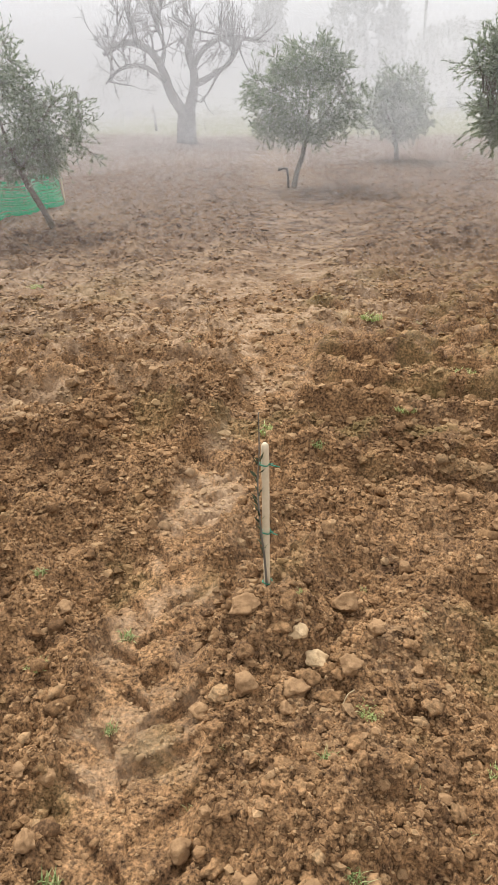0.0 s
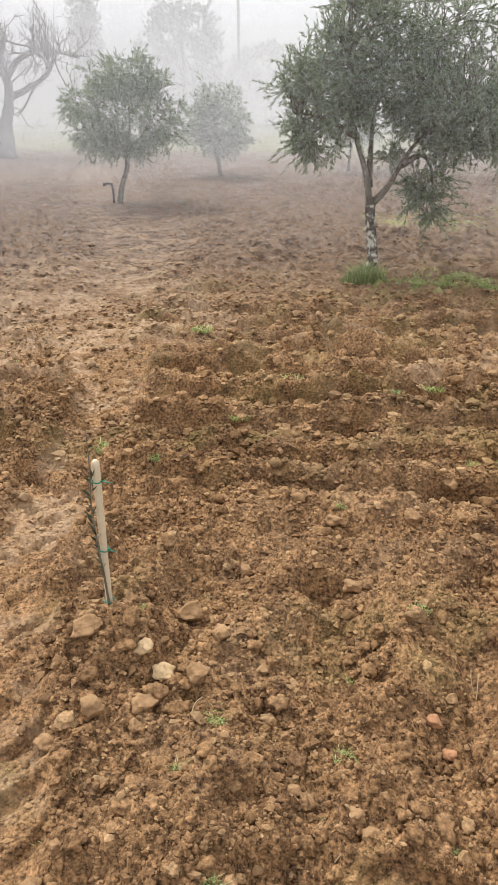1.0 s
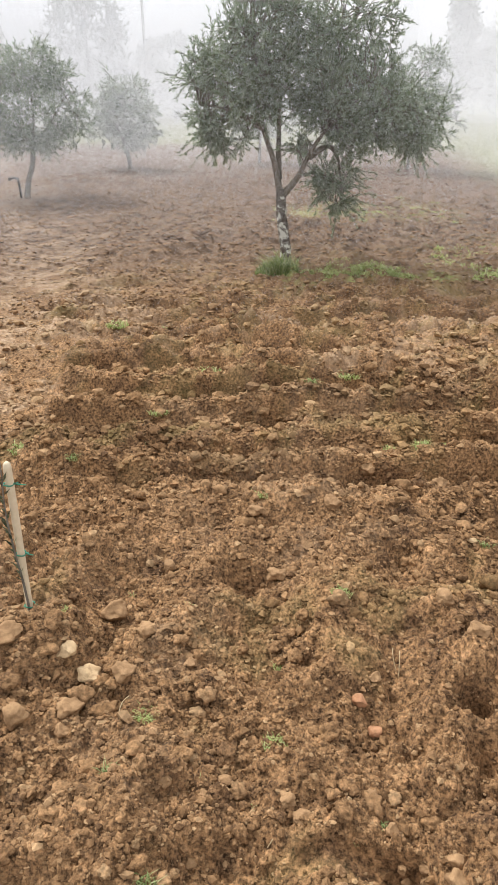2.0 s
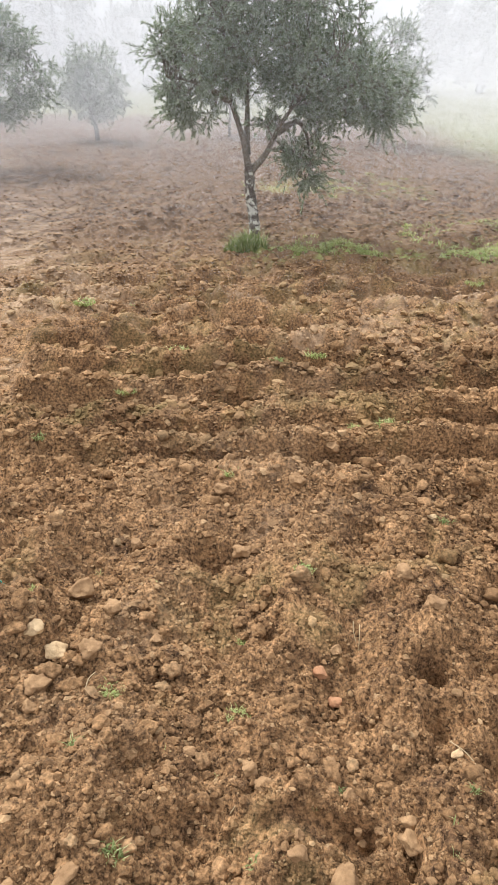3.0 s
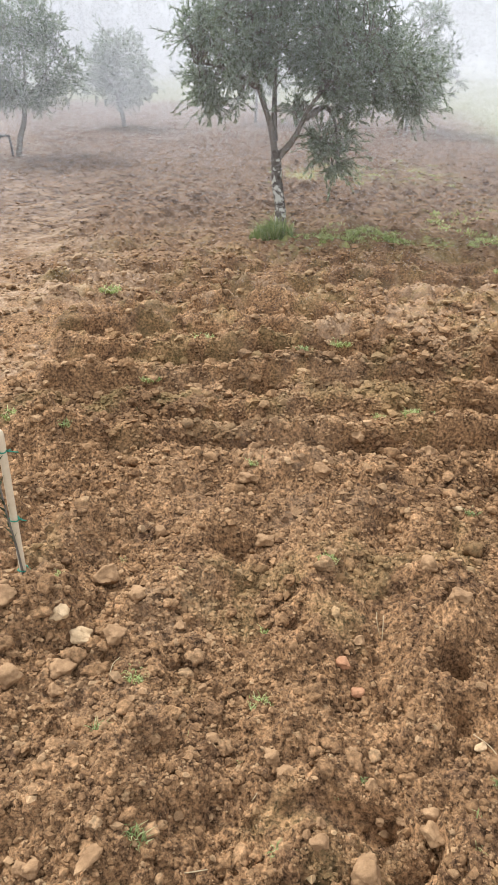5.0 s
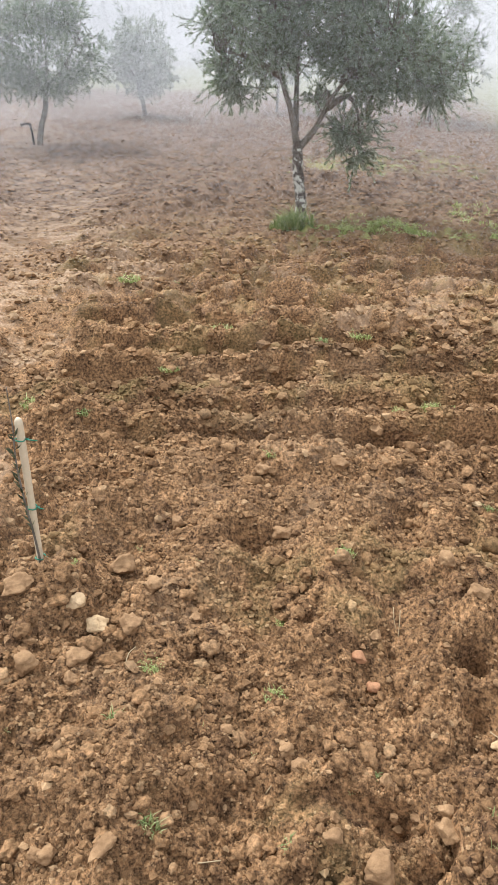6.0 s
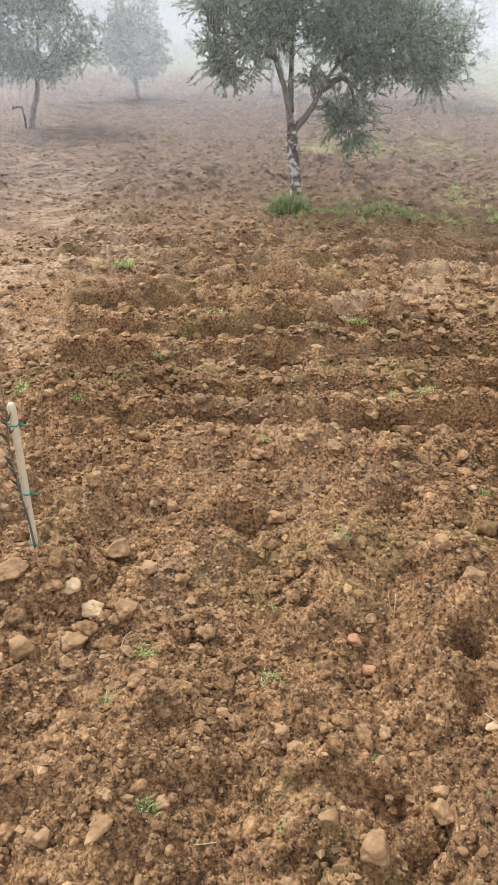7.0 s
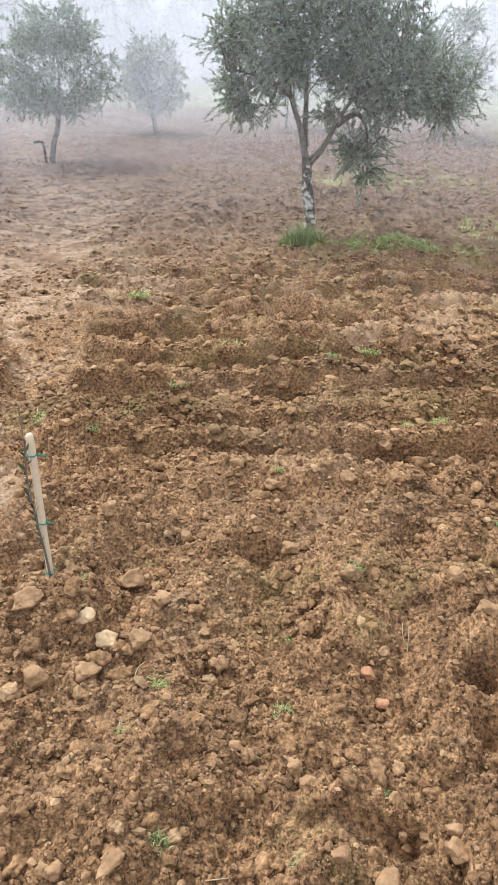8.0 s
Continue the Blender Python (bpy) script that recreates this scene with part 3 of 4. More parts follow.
olive_tree((2.85, 6.57), -23.4,
           [(0, 0, -0.1), (0.015, 0.0, 0.15), (-0.02, 0.01, 0.4), (-0.035, 0.0, 0.62), (-0.03, 0.0, 0.72)],
           [[(-0.04, 0, 0.66), (-0.10, 0.02, 0.95), (-0.20, 0.0, 1.25), (-0.24, -0.05, 1.6), (-0.28, -0.1, 2.0)],
            [(-0.02, 0, 0.66), (0.12, -0.02, 0.82), (0.26, -0.05, 1.08), (0.48, -0.1, 1.35), (0.75, -0.15, 1.6)],
            [(-0.06, 0.03, 0.8), (-0.06, 0.10, 1.1), (-0.04, 0.2, 1.5), (0.1, 0.3, 1.9)],
            [(0.22, -0.05, 1.0), (0.40, 0.05, 1.08), (0.50, 0.05, 0.95), (0.53, 0.05, 0.7)],
            [(0.4, -0.1, 1.28), (0.75, 0.1, 1.35), (1.1, 0.2, 1.4)],
            [(-0.2, 0.0, 1.25), (-0.5, -0.1, 1.4), (-0.75, -0.2, 1.45)],
            [(0.35, 0.0, 1.2), (0.45, 0.25, 1.6), (0.5, 0.3, 2.1)]],
           [((-0.44, 0.0, 1.55), (0.44, 0.45, 0.42), 76), ((-0.62, 0.0, 1.24), (0.22, 0.25, 0.14), 10), ((-0.20, 0, 2.1), (0.32, 0.35, 0.36), 44), ((0.68, 0.0, 1.42), (0.55, 0.5, 0.34), 88), ((1.12, 0.1, 1.28), (0.30, 0.3, 0.24), 24),
            ((0.15, 0.1, 1.68), (0.4, 0.45, 0.36), 42), ((0.55, 0.1, 1.98), (0.48, 0.45, 0.40), 48), ((0.50, 0.05, 0.78), (0.20, 0.18, 0.28), 20), ((0.16, 0.05, 1.08), (0.08, 0.08, 0.1), 4)],
           35, 41, "olive tree with a forked lichen-grey trunk and a broad crown", bark=M_BARK_LICHEN, trunk_r=(0.054, 0.046), limb_r=0.036, rise=0.4)

olive_tree((0.92, 12.9), -4,
           [(0, 0, -0.1), (0.07, 0, 0.25), (0.18, 0, 0.55), (0.22, 0, 0.85)],
           [[(0.2, 0, 0.75), (0.05, 0.1, 1.1), (-0.25, 0.1, 1.5)], [(0.22, 0, 0.8), (0.28, 0, 1.2), (0.3, 0, 1.8)], [(0.22, 0, 0.8), (0.5, -0.1, 1.1), (0.8, -0.1, 1.5)]],
           [((0.2, 0, 1.34), (1.0, 0.85, 0.62), 112), ((0.2, 0, 0.95), (0.85, 0.7, 0.22), 30), ((-0.05, 0, 1.85), (0.35, 0.4, 0.4), 18), ((0.5, 0, 1.85), (0.4, 0.4, 0.42), 22)],
           13, 42, "olive tree with a leaning slim trunk and full round crown", leaf_len=0.07, trunk_r=(0.05, 0.036))

olive_tree((3.52, 17.0), -12,
           [(0, 0, -0.1), (-0.03, 0, 0.25), (-0.10, 0, 0.55), (-0.13, 0, 0.8)],
           [[(-0.12, 0, 0.7), (-0.3, 0.1, 1.0), (-0.5, 0.1, 1.3)], [(-0.13, 0, 0.75), (-0.1, 0, 1.2), (0, 0, 1.6)], [(-0.12, 0, 0.7), (0.2, -0.1, 0.95), (0.5, -0.1, 1.2)]],
           [((-0.03, 0, 0.95), (0.86, 0.75, 0.52), 92), ((0.0, 0, 1.5), (0.55, 0.5, 0.4), 26)],
           11, 43, "small olive tree half hidden in the fog", leaf_len=0.085, trunk_r=(0.055, 0.04))

olive_tree((-2.44, 9.8), 14,
           [(0, 0, -0.1), (-0.03, 0, 0.1), (-0.13, 0, 0.35), (-0.24, 0, 0.6), (-0.32, 0, 0.85)],
           [[(-0.3, 0, 0.8), (-0.42, 0, 1.2), (-0.5, 0, 1.8)], [(-0.3, 0, 0.75), (-0.05, 0, 1.1), (0.2, 0.05, 1.5), (0.5, 0.05, 1.62)], [(-0.3, 0, 0.8), (-0.7, 0.1, 1.2), (-1.0, 0.1, 1.5)]],
           [((-0.40, 0, 1.30), (0.66, 0.6, 0.72), 84), ((0.30, 0.0, 1.20), (0.46, 0.35, 0.40), 28), ((-0.15, 0, 0.88), (0.5, 0.4, 0.30), 34), ((-0.45, 0, 1.95), (0.40, 0.4, 0.38), 26), ((-1.0, 0, 1.5), (0.4, 0.4, 0.5), 20)],
           12, 44, "slanting olive tree with a thin open crown by the net", leaf_len=0.06, trunk_r=(0.042, 0.034))

olive_tree((8.5, 13.6), -32,
           [(0, 0, -0.1), (0.02, 0, 0.3), (0.0, 0, 0.7)],
           [[(0, 0, 0.6), (-0.3, 0, 1.0), (-0.5, 0, 1.5)], [(0, 0, 0.65), (0.1, 0, 1.2), (0.1, 0, 1.8)], [(0, 0, 0.6), (0.4, 0, 1.0), (0.7, 0, 1.4)]],
           [((0.05, 0, 1.15), (0.95, 0.9, 0.68), 84), ((0.1, 0, 1.9), (0.5, 0.5, 0.4), 24)],
           11, 45, "olive tree standing pale in the fog", leaf_len=0.085, trunk_r=(0.035, 0.028))

olive_tree((6.5, 16.8), -21,
           [(0, 0, -0.1), (0.02, 0, 0.3), (0.05, 0, 0.7)],
           [[(0.03, 0, 0.6), (-0.3, 0, 1.0), (-0.5, 0, 1.4)], [(0.05, 0, 0.65), (0.1, 0, 1.2), (0.0, 0, 1.8)], [(0.03, 0, 0.6), (0.4, 0, 1.0), (0.6, 0, 1.4)]],
           [((0.0, 0, 1.05), (0.85, 0.8, 0.6), 66), ((0.0, 0, 1.7), (0.5, 0.5, 0.4), 20)],
           10, 46, "olive tree standing pale in the fog", leaf_len=0.09, trunk_r=(0.035, 0.028))


def bare_tree(place, seed):
    rng = random.Random(seed)
    tree = new("bare_tree")
    tree.matrix_world = pose(place[0], place[1], ground_z(*place) * 0.5 - 0.05)
    tagged(tree, "old leafless tree with a forked thick trunk", "tree")
    verts, faces = [], []
    line = smooth_line([(0, 0, -0.1), (0.0, 0, 0.4), (0.04, 0, 0.85), (0.05, 0, 1.0)], 5)
    tube(line, [0.34 - 0.07 * i / (len(line) - 1) + 0.08 * max(0, 1 - i / 3) for i in range(len(line))], 14, verts, faces, 0.06, rng)
    part("trunk", verts, faces, M_BARK_GREY, tree, smooth=True)
    bv, bf = [], []

    def shoot(p, d, length, r, level):
        pts, rad, n = [p.copy()], [r], 4
        lift = 0.03 if level < 3 else 0.09
        for k in range(n):
            d = (d + unit(rng) * 0.16 + Vector((0, 0, 1.5 * lift * rng.uniform(0.0, 1.0)))).normalized()
            p = p + d * (length / n)
            pts.append(p.copy())
            rad.append(r * (1 - 0.55 * (k + 1) / n))
        tube(pts, rad, 6 if level < 3 else 4, bv, bf)
        if level >= 5:
            return
        for _ in range((4, 4, 4, 3, 2)[level]):
            f = rng.uniform(0.35, 1.0) * n
            i = min(n - 1, int(f))
            q = pts[i].lerp(pts[i + 1], f - i)
            dd = ((pts[i + 1] - pts[i]).normalized() * 0.7 + unit(rng) * 0.75 + Vector((0, 0, 0.12))).normalized()
            shoot(q, dd, length * rng.uniform(0.5, 0.75), max(0.007, rad[i] * rng.uniform(0.5, 0.72)), level + 1)

    for ctrl, r, many in (([(0.0, 0, 0.9), (-0.42, 0, 1.55), (-0.62, 0.1, 2.15), (-0.95, 0.1, 2.75), (-1.7, 0.2, 3.05), (-2.5, 0.3, 2.75)], 0.19, 13),
                          ([(-0.55, 0, 1.9), (-1.2, -0.3, 2.35), (-1.9, -0.4, 2.3), (-2.4, -0.5, 1.9)], 0.09, 7),
                          ([(-0.7, 0.1, 2.3), (-0.55, 0.3, 2.9), (-0.8, 0.5, 3.6)], 0.10, 8),
                          ([(0.06, 0, 0.9), (0.28, 0, 1.5), (0.36, 0, 2.1), (0.22, 0.1, 2.7), (0.45, 0.2, 3.5)], 0.20, 11),
                          ([(0.33, 0, 1.75), (0.9, -0.2, 2.0), (1.5, -0.3, 2.35), (1.9, -0.3, 2.9)], 0.12, 9),
                          ([(0.34, 0, 2.3), (0.8, 0.2, 2.85), (1.6, 0.3, 3.1), (2.6, 0.3, 2.9)], 0.11, 10)):
        bones = limb_part(tree, "limb", ctrl, r, r * 0.4, M_BARK_GREY, rng, 9)
        for k in range(many):
            b = bones[rng.randint(len(bones) // 2, len(bones) - 1)]
            out = Vector((0.25 * b.x, 0, 1.2)).normalized()
            shoot(b, (unit(rng) * 0.9 + out * 0.6).normalized(), rng.uniform(0.6, 1.25), rng.uniform(0.028, 0.046), 2)
    part("branchwork", bv, bf, M_BARK_GREY, tree, smooth=True)


bare_tree((-1.63, 26.0), 51)


def far_tree(place, height, width, seed, label, slim=False):
    """A wood tree far off in the fog."""
    rng = random.Random(seed)
    tree = new("far_tree")
    tree.matrix_world = pose(place[0], place[1], 0)
    tagged(tree, label, "tree", "trees behind the field")
    verts, faces = [], []
    tube([(0, 0, -0.2), (0.05, 0, height * 0.4), (0, 0, height * 0.8)], [0.22, 0.16, 0.05], 8, verts, faces)
    part("trunk", verts, faces, M_BARK_GREY, tree, smooth=True)
    lv, lf = [], []
    for _ in range(170):
        f = rng.uniform(0.12, 1.0)
        r = width * 0.5 * ((1 - 0.75 * f) if slim else math.sqrt(max(0.02, 1 - (1.6 * f - 0.75) ** 2)))
        a = rng.uniform(0, 2 * math.pi)
        c = Vector((r * math.cos(a) * rng.uniform(0.5, 1), r * math.sin(a) * rng.uniform(0.5, 1), height * f))
        for _ in range(26):
            leaf_at(lv, lf, c + unit(rng) * rng.uniform(0.05, 0.6), unit(rng), rng.uniform(0.2, 0.4), 0.16, rng)
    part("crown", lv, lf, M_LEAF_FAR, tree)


far_tree((2.3, 50), 9.0, 2.6, 61, "tall slim tree, a grey shape in the fog", True)
far_tree((8.0, 49.5), 6.6, 5.6, 62, "round wide tree, a grey shape in the fog")
far_tree((-8, 60), 3.6, 6.0, 63, "round wide tree, a grey shape in the fog")
far_tree((13.5, 50), 4.4, 6.0, 64, "round wide tree, a grey shape in the fog")
far_tree((18.5, 47), 4.0, 5.0, 65, "round wide tree, a grey shape in the fog")
far_tree((25.9, 37.2), 6.6, 2.2, 66, "tall slim tree, a grey shape in the fog", True)
far_tree((28.5, 36.0), 5.0, 4.2, 67, "round wide tree, a grey shape in the fog")
far_tree((31.5, 33.0), 5.6, 4.0, 68, "round wide tree, a grey shape in the fog")


# ======== poles and posts ========
def post(name, place, height, r, lean, label, category, group=""):
    ob = new(name)
    ob.matrix_world = pose(place[0], place[1], 0)
    tagged(ob, label, category, group)
    verts, faces = [], []
    tube([(0, 0, -0.2), (lean * 0.5, 0, height * 0.5), (lean, 0, height)], [r, r * 0.9, r * 0.75], 8, verts, faces)
    part("shaft", verts, faces, M_POLE, ob, smooth=True)
    return ob


pole = post("utility_pole", (11.2, 48.2), 8.6, 0.10, 0.05, "tall wooden utility pole fading into the fog", "pole")
bv, bf = [], []
tube([(-0.7, 0, 8.0), (0.0, 0.02, 8.02), (0.8, 0, 8.0)], [0.05, 0.05, 0.05], 6, bv, bf)
part("crossarm", bv, bf, M_POLE, pole)
for px_, py_, ph in ((-3.5, 34.9, 1.05), (1.2, 34.5, 1.0), (-9.0, 36.0, 1.0)):
    post("fence_post", (px_, py_), ph, 0.07, -0.08, "weathered wooden fence post in pale grass", "post", "fence posts")


# ======== green net by the slanting tree ========
def green_net():
    rng = random.Random(71)
    a, b = Vector((-3.72, 9.66, 0)), Vector((-2.745, 12.0, 0))
    net = new("plastic_net")
    net.matrix_world = pose(a.x, a.y, ground_z(a.x, a.y))
    tagged(net, "sagging green plastic net fence standing on bare soil", "fence")
    run = b - a
    side = Vector((run.y, -run.x, 0)).normalized()

    def at(f, z):
        return a * 0 + run * f + side * (0.05 * math.sin(9 * f + 6 * z) + 0.03 * math.sin(23 * f)) + Vector((0, 0, z * (1 + 0.06 * math.sin(7 * f)) + 0.015 * math.sin(17 * f + 5 * z)))

    for k in range(13):
        z = 0.02 + 0.47 * k / 12 + rng.uniform(-0.008, 0.008)
        verts, faces = [], []
        tall = rng.uniform(0.012, 0.019)
        for i in range(41):
            p = at(i / 40, z)
            for dz, dy in ((-tall, 0), (0, 0.004), (tall, 0), (0, -0.004)):
                verts.append(tuple(p + side * dy + Vector((0, 0, dz))))
        for i in range(40):
            for j in range(4):
                j2 = (j + 1) % 4
                faces.append((4 * i + j, 4 * i + j2, 4 * i + 4 + j2, 4 * i + 4 + j))
        part("band", verts, faces, M_NET, net)
    for k in range(17):
        verts, faces = [], []
        tube([at(k / 16, z) for z in (0.0, 0.16, 0.33, 0.5)], [0.0035] * 4, 4, verts, faces)
        part("strand", verts, faces, M_NET, net)
    verts, faces = [], []
    tube([run + Vector((0, 0, -0.1)), run + Vector((-0.02, 0, 0.52))], [0.012, 0.012], 6, verts, faces)
    part("end_post", verts, faces, M_STAKE, net, "pale wooden end post")


green_net()


# ======== irrigation pipe at the leaning olive ========
def riser():
    ob = new("irrigation_riser")
    ob.matrix_world = pose(0.80, 12.75, ground_z(0.80, 12.75) + 0.06)
    tagged(ob, "black bent irrigation pipe beside an olive trunk", "pipe")
    v, f = [], []
    tube([(0.04, 0, -0.05), (0.035, 0, 0.12), (0.02, 0, 0.25)], [0.018, 0.018, 0.018], 8, v, f)
    part("riser_pipe", v, f, M_BLACK, ob, smooth=True)
    v, f = [], []
    tube([(0.035, 0, 0.245), (-0.03, 0, 0.262), (-0.10, 0, 0.25)], [0.018, 0.016, 0.016], 8, v, f)
    part("arm", v, f, M_BLACK, ob, smooth=True)
    v, f = [], []
    tube([(-0.09, 0, 0.25), (-0.125, 0, 0.248)], [0.028, 0.024], 8, v, f)
    part("nozzle", v, f, M_BLACK, ob, smooth=True)


riser()


# ======== stake with young olive ========
def stake():
    rng = random.Random(81)
    ob = new("wooden_stake")
    x, y = 0.045, 1.935
    z0 = 0.0
    ob.matrix_world = pose(x, y, z0)
    tagged(ob, "peeled round wooden stake with green ties in soil", "stake")
    v, f = [], []
    pts = [(-0.007, 0, -0.12), (-0.005, 0, 0.0), (-0.003, 0.002, 0.2), (0.0, 0.0, 0.38), (0.002, 0, 0.523), (0.002, 0, 0.535), (0.002, 0, 0.541)]
    tube(pts, [0.0105, 0.0105, 0.0112, 0.0118, 0.0122, 0.0105, 0.006], 16, v, f, 0.02, rng)
    part("shaft", v, f, M_STAKE, ob, smooth=True)
    for z, tail in ((0.472, 0.035), (0.230, 0.022), (0.035, 0.02)):
        v, f = [], []
        ring = []
        for k in range(15):
            a = 2 * math.pi * k / 14
            ring.append((0.0165 * math.cos(a) - 0.004, 0.0155 * math.sin(a), z + 0.003 * math.sin(2 * a)))
        tube(ring, [0.0022] * len(ring), 5, v, f)
        tube([(0.011, -0.006, z), (0.011 + tail * 0.5, -0.010, z - 0.004), (0.011 + tail, -0.012, z - 0.008)], [0.002, 0.002, 0.0014], 5, v, f)
        tube([(0.011, -0.006, z), (0.011 + tail * 0.4, -0.014, z + 0.006)], [0.002, 0.0014], 5, v, f)
        part("tie", v, f, M_TIE, ob, "thin green plastic tie", smooth=True)

    sap = new("olive_sapling")
    sap.matrix_world = pose(x - 0.016, y - 0.012, z0)
    tagged(sap, "young olive sapling tied to a wooden stake", "sapling")
    v, f = [], []
    stem = smooth_line([(0.012, 0, -0.05), (0.006, 0, 0.12), (-0.004, 0, 0.26), (-0.008, 0, 0.40), (0.0, 0, 0.52), (0.002, 0.004, 0.645)], 6)
    tube(stem, [0.0042 - 0.0028 * i / (len(stem) - 1) for i in range(len(stem))], 6, v, f)
    part("stem", v, f, M_BARK, sap, smooth=True)
    v, f = [], []
    for p in stem[6:]:
        if 0.13 < p.z < 0.50:
            for s in (-1, 1):
                if rng.random() < (0.1 if s < 0 else 0.5):
                    continue
                many = 2 if 0.14 < p.z < 0.46 else 1
                for _ in range(many if s < 0 else 1):
                    d = Vector((s * rng.uniform(0.1, 0.7), rng.uniform(-0.6, 0.3), rng.uniform(0.5, 1.0))).normalized()
                    leaf_at(v, f, p + Vector((0, 0, rng.uniform(-0.01, 0.01))), d, rng.uniform(0.025, 0.042), 0.0075, rng)
    part("foliage", v, f, M_LEAF_YOUNG, sap)


stake()


# ======== stones and clods ========
def rock_mesh(name, seed, mat, flat=0.7, rough=0.22, sub=4):
    rng = random.Random(seed)
    bm = bmesh.new()
    bmesh.ops.create_icosphere(bm, subdivisions=sub, radius=0.5)
    off = Vector((rng.uniform(-9, 9), rng.uniform(-9, 9), rng.uniform(-9, 9)))
    cuts = [(unit(rng), rng.uniform(0.28, 0.42)) for _ in range(11)]
    for v in bm.verts:
        p = v.co.copy()
        for n, d in cuts:
            o = p.dot(n) - d
            if o > 0:
                p -= n * (o * 0.95)
        p *= 1 + rough * noise.noise(p * 3.0 + off) + 0.4 * rough * noise.noise(p * 8.0 + off) + 0.3 * rough * noise.noise(p * 17.0 + off)
        v.co = (p.x, p.y * rng.uniform(0.98, 1.02), p.z * flat)
    for f in bm.faces:
        f.smooth = True
    me = bpy.data.meshes.new(name)
    bm.to_mesh(me)
    bm.free()
    me.materials.append(mat)
    return me


ROCKS = [rock_mesh("stone", 100 + k, M_STONE, 0.72) for k in range(4)]
ROCKS_TAN = [rock_mesh("stone", 110 + k, M_STONE_TAN, 0.78, 0.32) for k in range(5)]
ROCK_RED = rock_mesh("stone", 120, M_STONE_RED, 0.7)


def stone(x, y, size, me, label, turn=0.0, long=1.0, sink=0.22):
    ob = new("stone", me)
    r = 0.3 * size
    level = sum(ground_z(x + a, y + b) for a, b in ((0, 0), (r, 0), (-r, 0), (0, r), (0, -r), (r, r), (-r, -r), (r, -r), (-r, r))) / 9
    ob.matrix_world = pose(x, y, level + 0.004 + size * (0.34 - sink), 0, 0, turn) @ Matrix.Diagonal((size * long, size, size, 1))
    tagged(ob, label, "stone", "stones on the soil")


CLOD, PALE_STONE = "earth-coloured clod on loose soil", "pale angular stone lying on loose soil"
stone(0.122, 1.686, 0.062, ROCKS[2], PALE_STONE, 40, 1.0, 0.08)
stone(0.174, 1.640, 0.078, ROCKS[1], PALE_STONE, 100, 1.1, 0.05)
stone(0.263, 1.575, 0.076, ROCKS_TAN[0], "rounded earth-coloured clod on loose soil", 10, 1.0, 0.15)
stone(0.297, 1.930, 0.080, ROCKS_TAN[1], "broad earth-coloured clod on loose soil", 20, 1.3, 0.2)
stone(0.365, 1.720, 0.066, ROCKS_TAN[0], "broad earth-coloured clod on loose soil", 120, 1.1, 0.2)
stone(0.854, 1.264, 0.045, ROCK_RED, "reddish fired-clay stone on loose soil", 70, 1.0, 0.1)
stone(0.871, 1.193, 0.046, ROCK_RED, "reddish-brown clod on loose soil", 160, 1.0, 0.2)
stone(0.938, 1.330, 0.036, ROCKS_TAN[1], "tan flat stone lying on loose soil", 10, 1.3)
stone(1.611, 1.803, 0.030, ROCKS[3], "pale flat stone lying on loose soil", -20, 1.5, 0.1)
stone(0.432, 1.169, 0.040, ROCKS_TAN[4], "grey-tan stone lying on loose soil", 75, 1.1, 0.1)
stone(0.624, 0.701, 0.070, ROCKS_TAN[2], "large blocky tan stone on loose soil", 0, 1.15, 0.1)
stone(0.810, 0.734, 0.060, ROCKS_TAN[3], "rounded earth-coloured clod on loose soil", 30, 1.0, 0.12)
stone(1.040, 0.880, 0.032, ROCKS[3], "pale flat stone lying on loose soil", 15, 1.3, 0.1)
stone(0.087, 0.912, 0.036, ROCKS_TAN[4], "long earth-coloured clod on loose soil", 38, 2.3, 0.1)
stone(-0.038, 1.760, 0.080, ROCKS_TAN[3], "flat tan-brown stone slab at the stake's foot", 12, 1.5, 0.27)
stone(0.02, 1.93, 0.055, ROCKS_TAN[2], "tan stone leaning at the stake's foot", 50, 1.0, 0.1)
for k, (x, y, s, long) in enumerate([(0.102, 1.516, 0.066, 1.3), (0.072, 1.456, 0.048, 1), (0.46, 1.341, 0.025, 1), (0.551, 1.052, 0.045, 1.1), (0.558, 0.987, 0.048, 1), (0.742, 0.991, 0.044, 1),
                                     (0.591, 0.855, 0.030, 1), (0.549, 0.78, 0.044, 1), (-0.033, 0.967, 0.043, 1.2), (-0.06, 0.978, 0.038, 1), (0.465, 1.585, 0.042, 1), (0.746, 0.9, 0.037, 1),
                                     (0.832, 0.775, 0.042, 1), (0.74, 0.836, 0.027, 1), (0.776, 0.811, 0.027, 1), (0.743, 0.82, 0.024, 1), (0.771, 0.792, 0.028, 1), (-0.04, 1.522, 0.076, 1),
                                     (0.963, 2.337, 0.068, 1.3), (1.234, 2.213, 0.085, 0.8), (1.547, 2.482, 0.07, 1.3), (1.748, 2.228, 0.07, 1), (0.536, 2.109, 0.056, 1), (0.883, 1.935, 0.074, 1),
                                     (0.293, 1.0, 0.028, 1), (0.23, 1.213, 0.032, 1), (0.286, 1.186, 0.03, 1), (1.284, 1.505, 0.07, 1), (1.261, 1.299, 0.066, 1), (-0.616, 1.278, 0.044, 1.2),
                                     (-0.536, 1.266, 0.048, 1), (-0.533, 1.063, 0.055, 1), (-0.194, 1.074, 0.058, 1), (-0.646, 1.961, 0.058, 1.2), (-0.166, 1.481, 0.06, 1), (-0.134, 1.118, 0.03, 1.2)]):
    stone(x, y, s, ROCKS_TAN[k % 5], CLOD, 67 * k, long, 0.24)


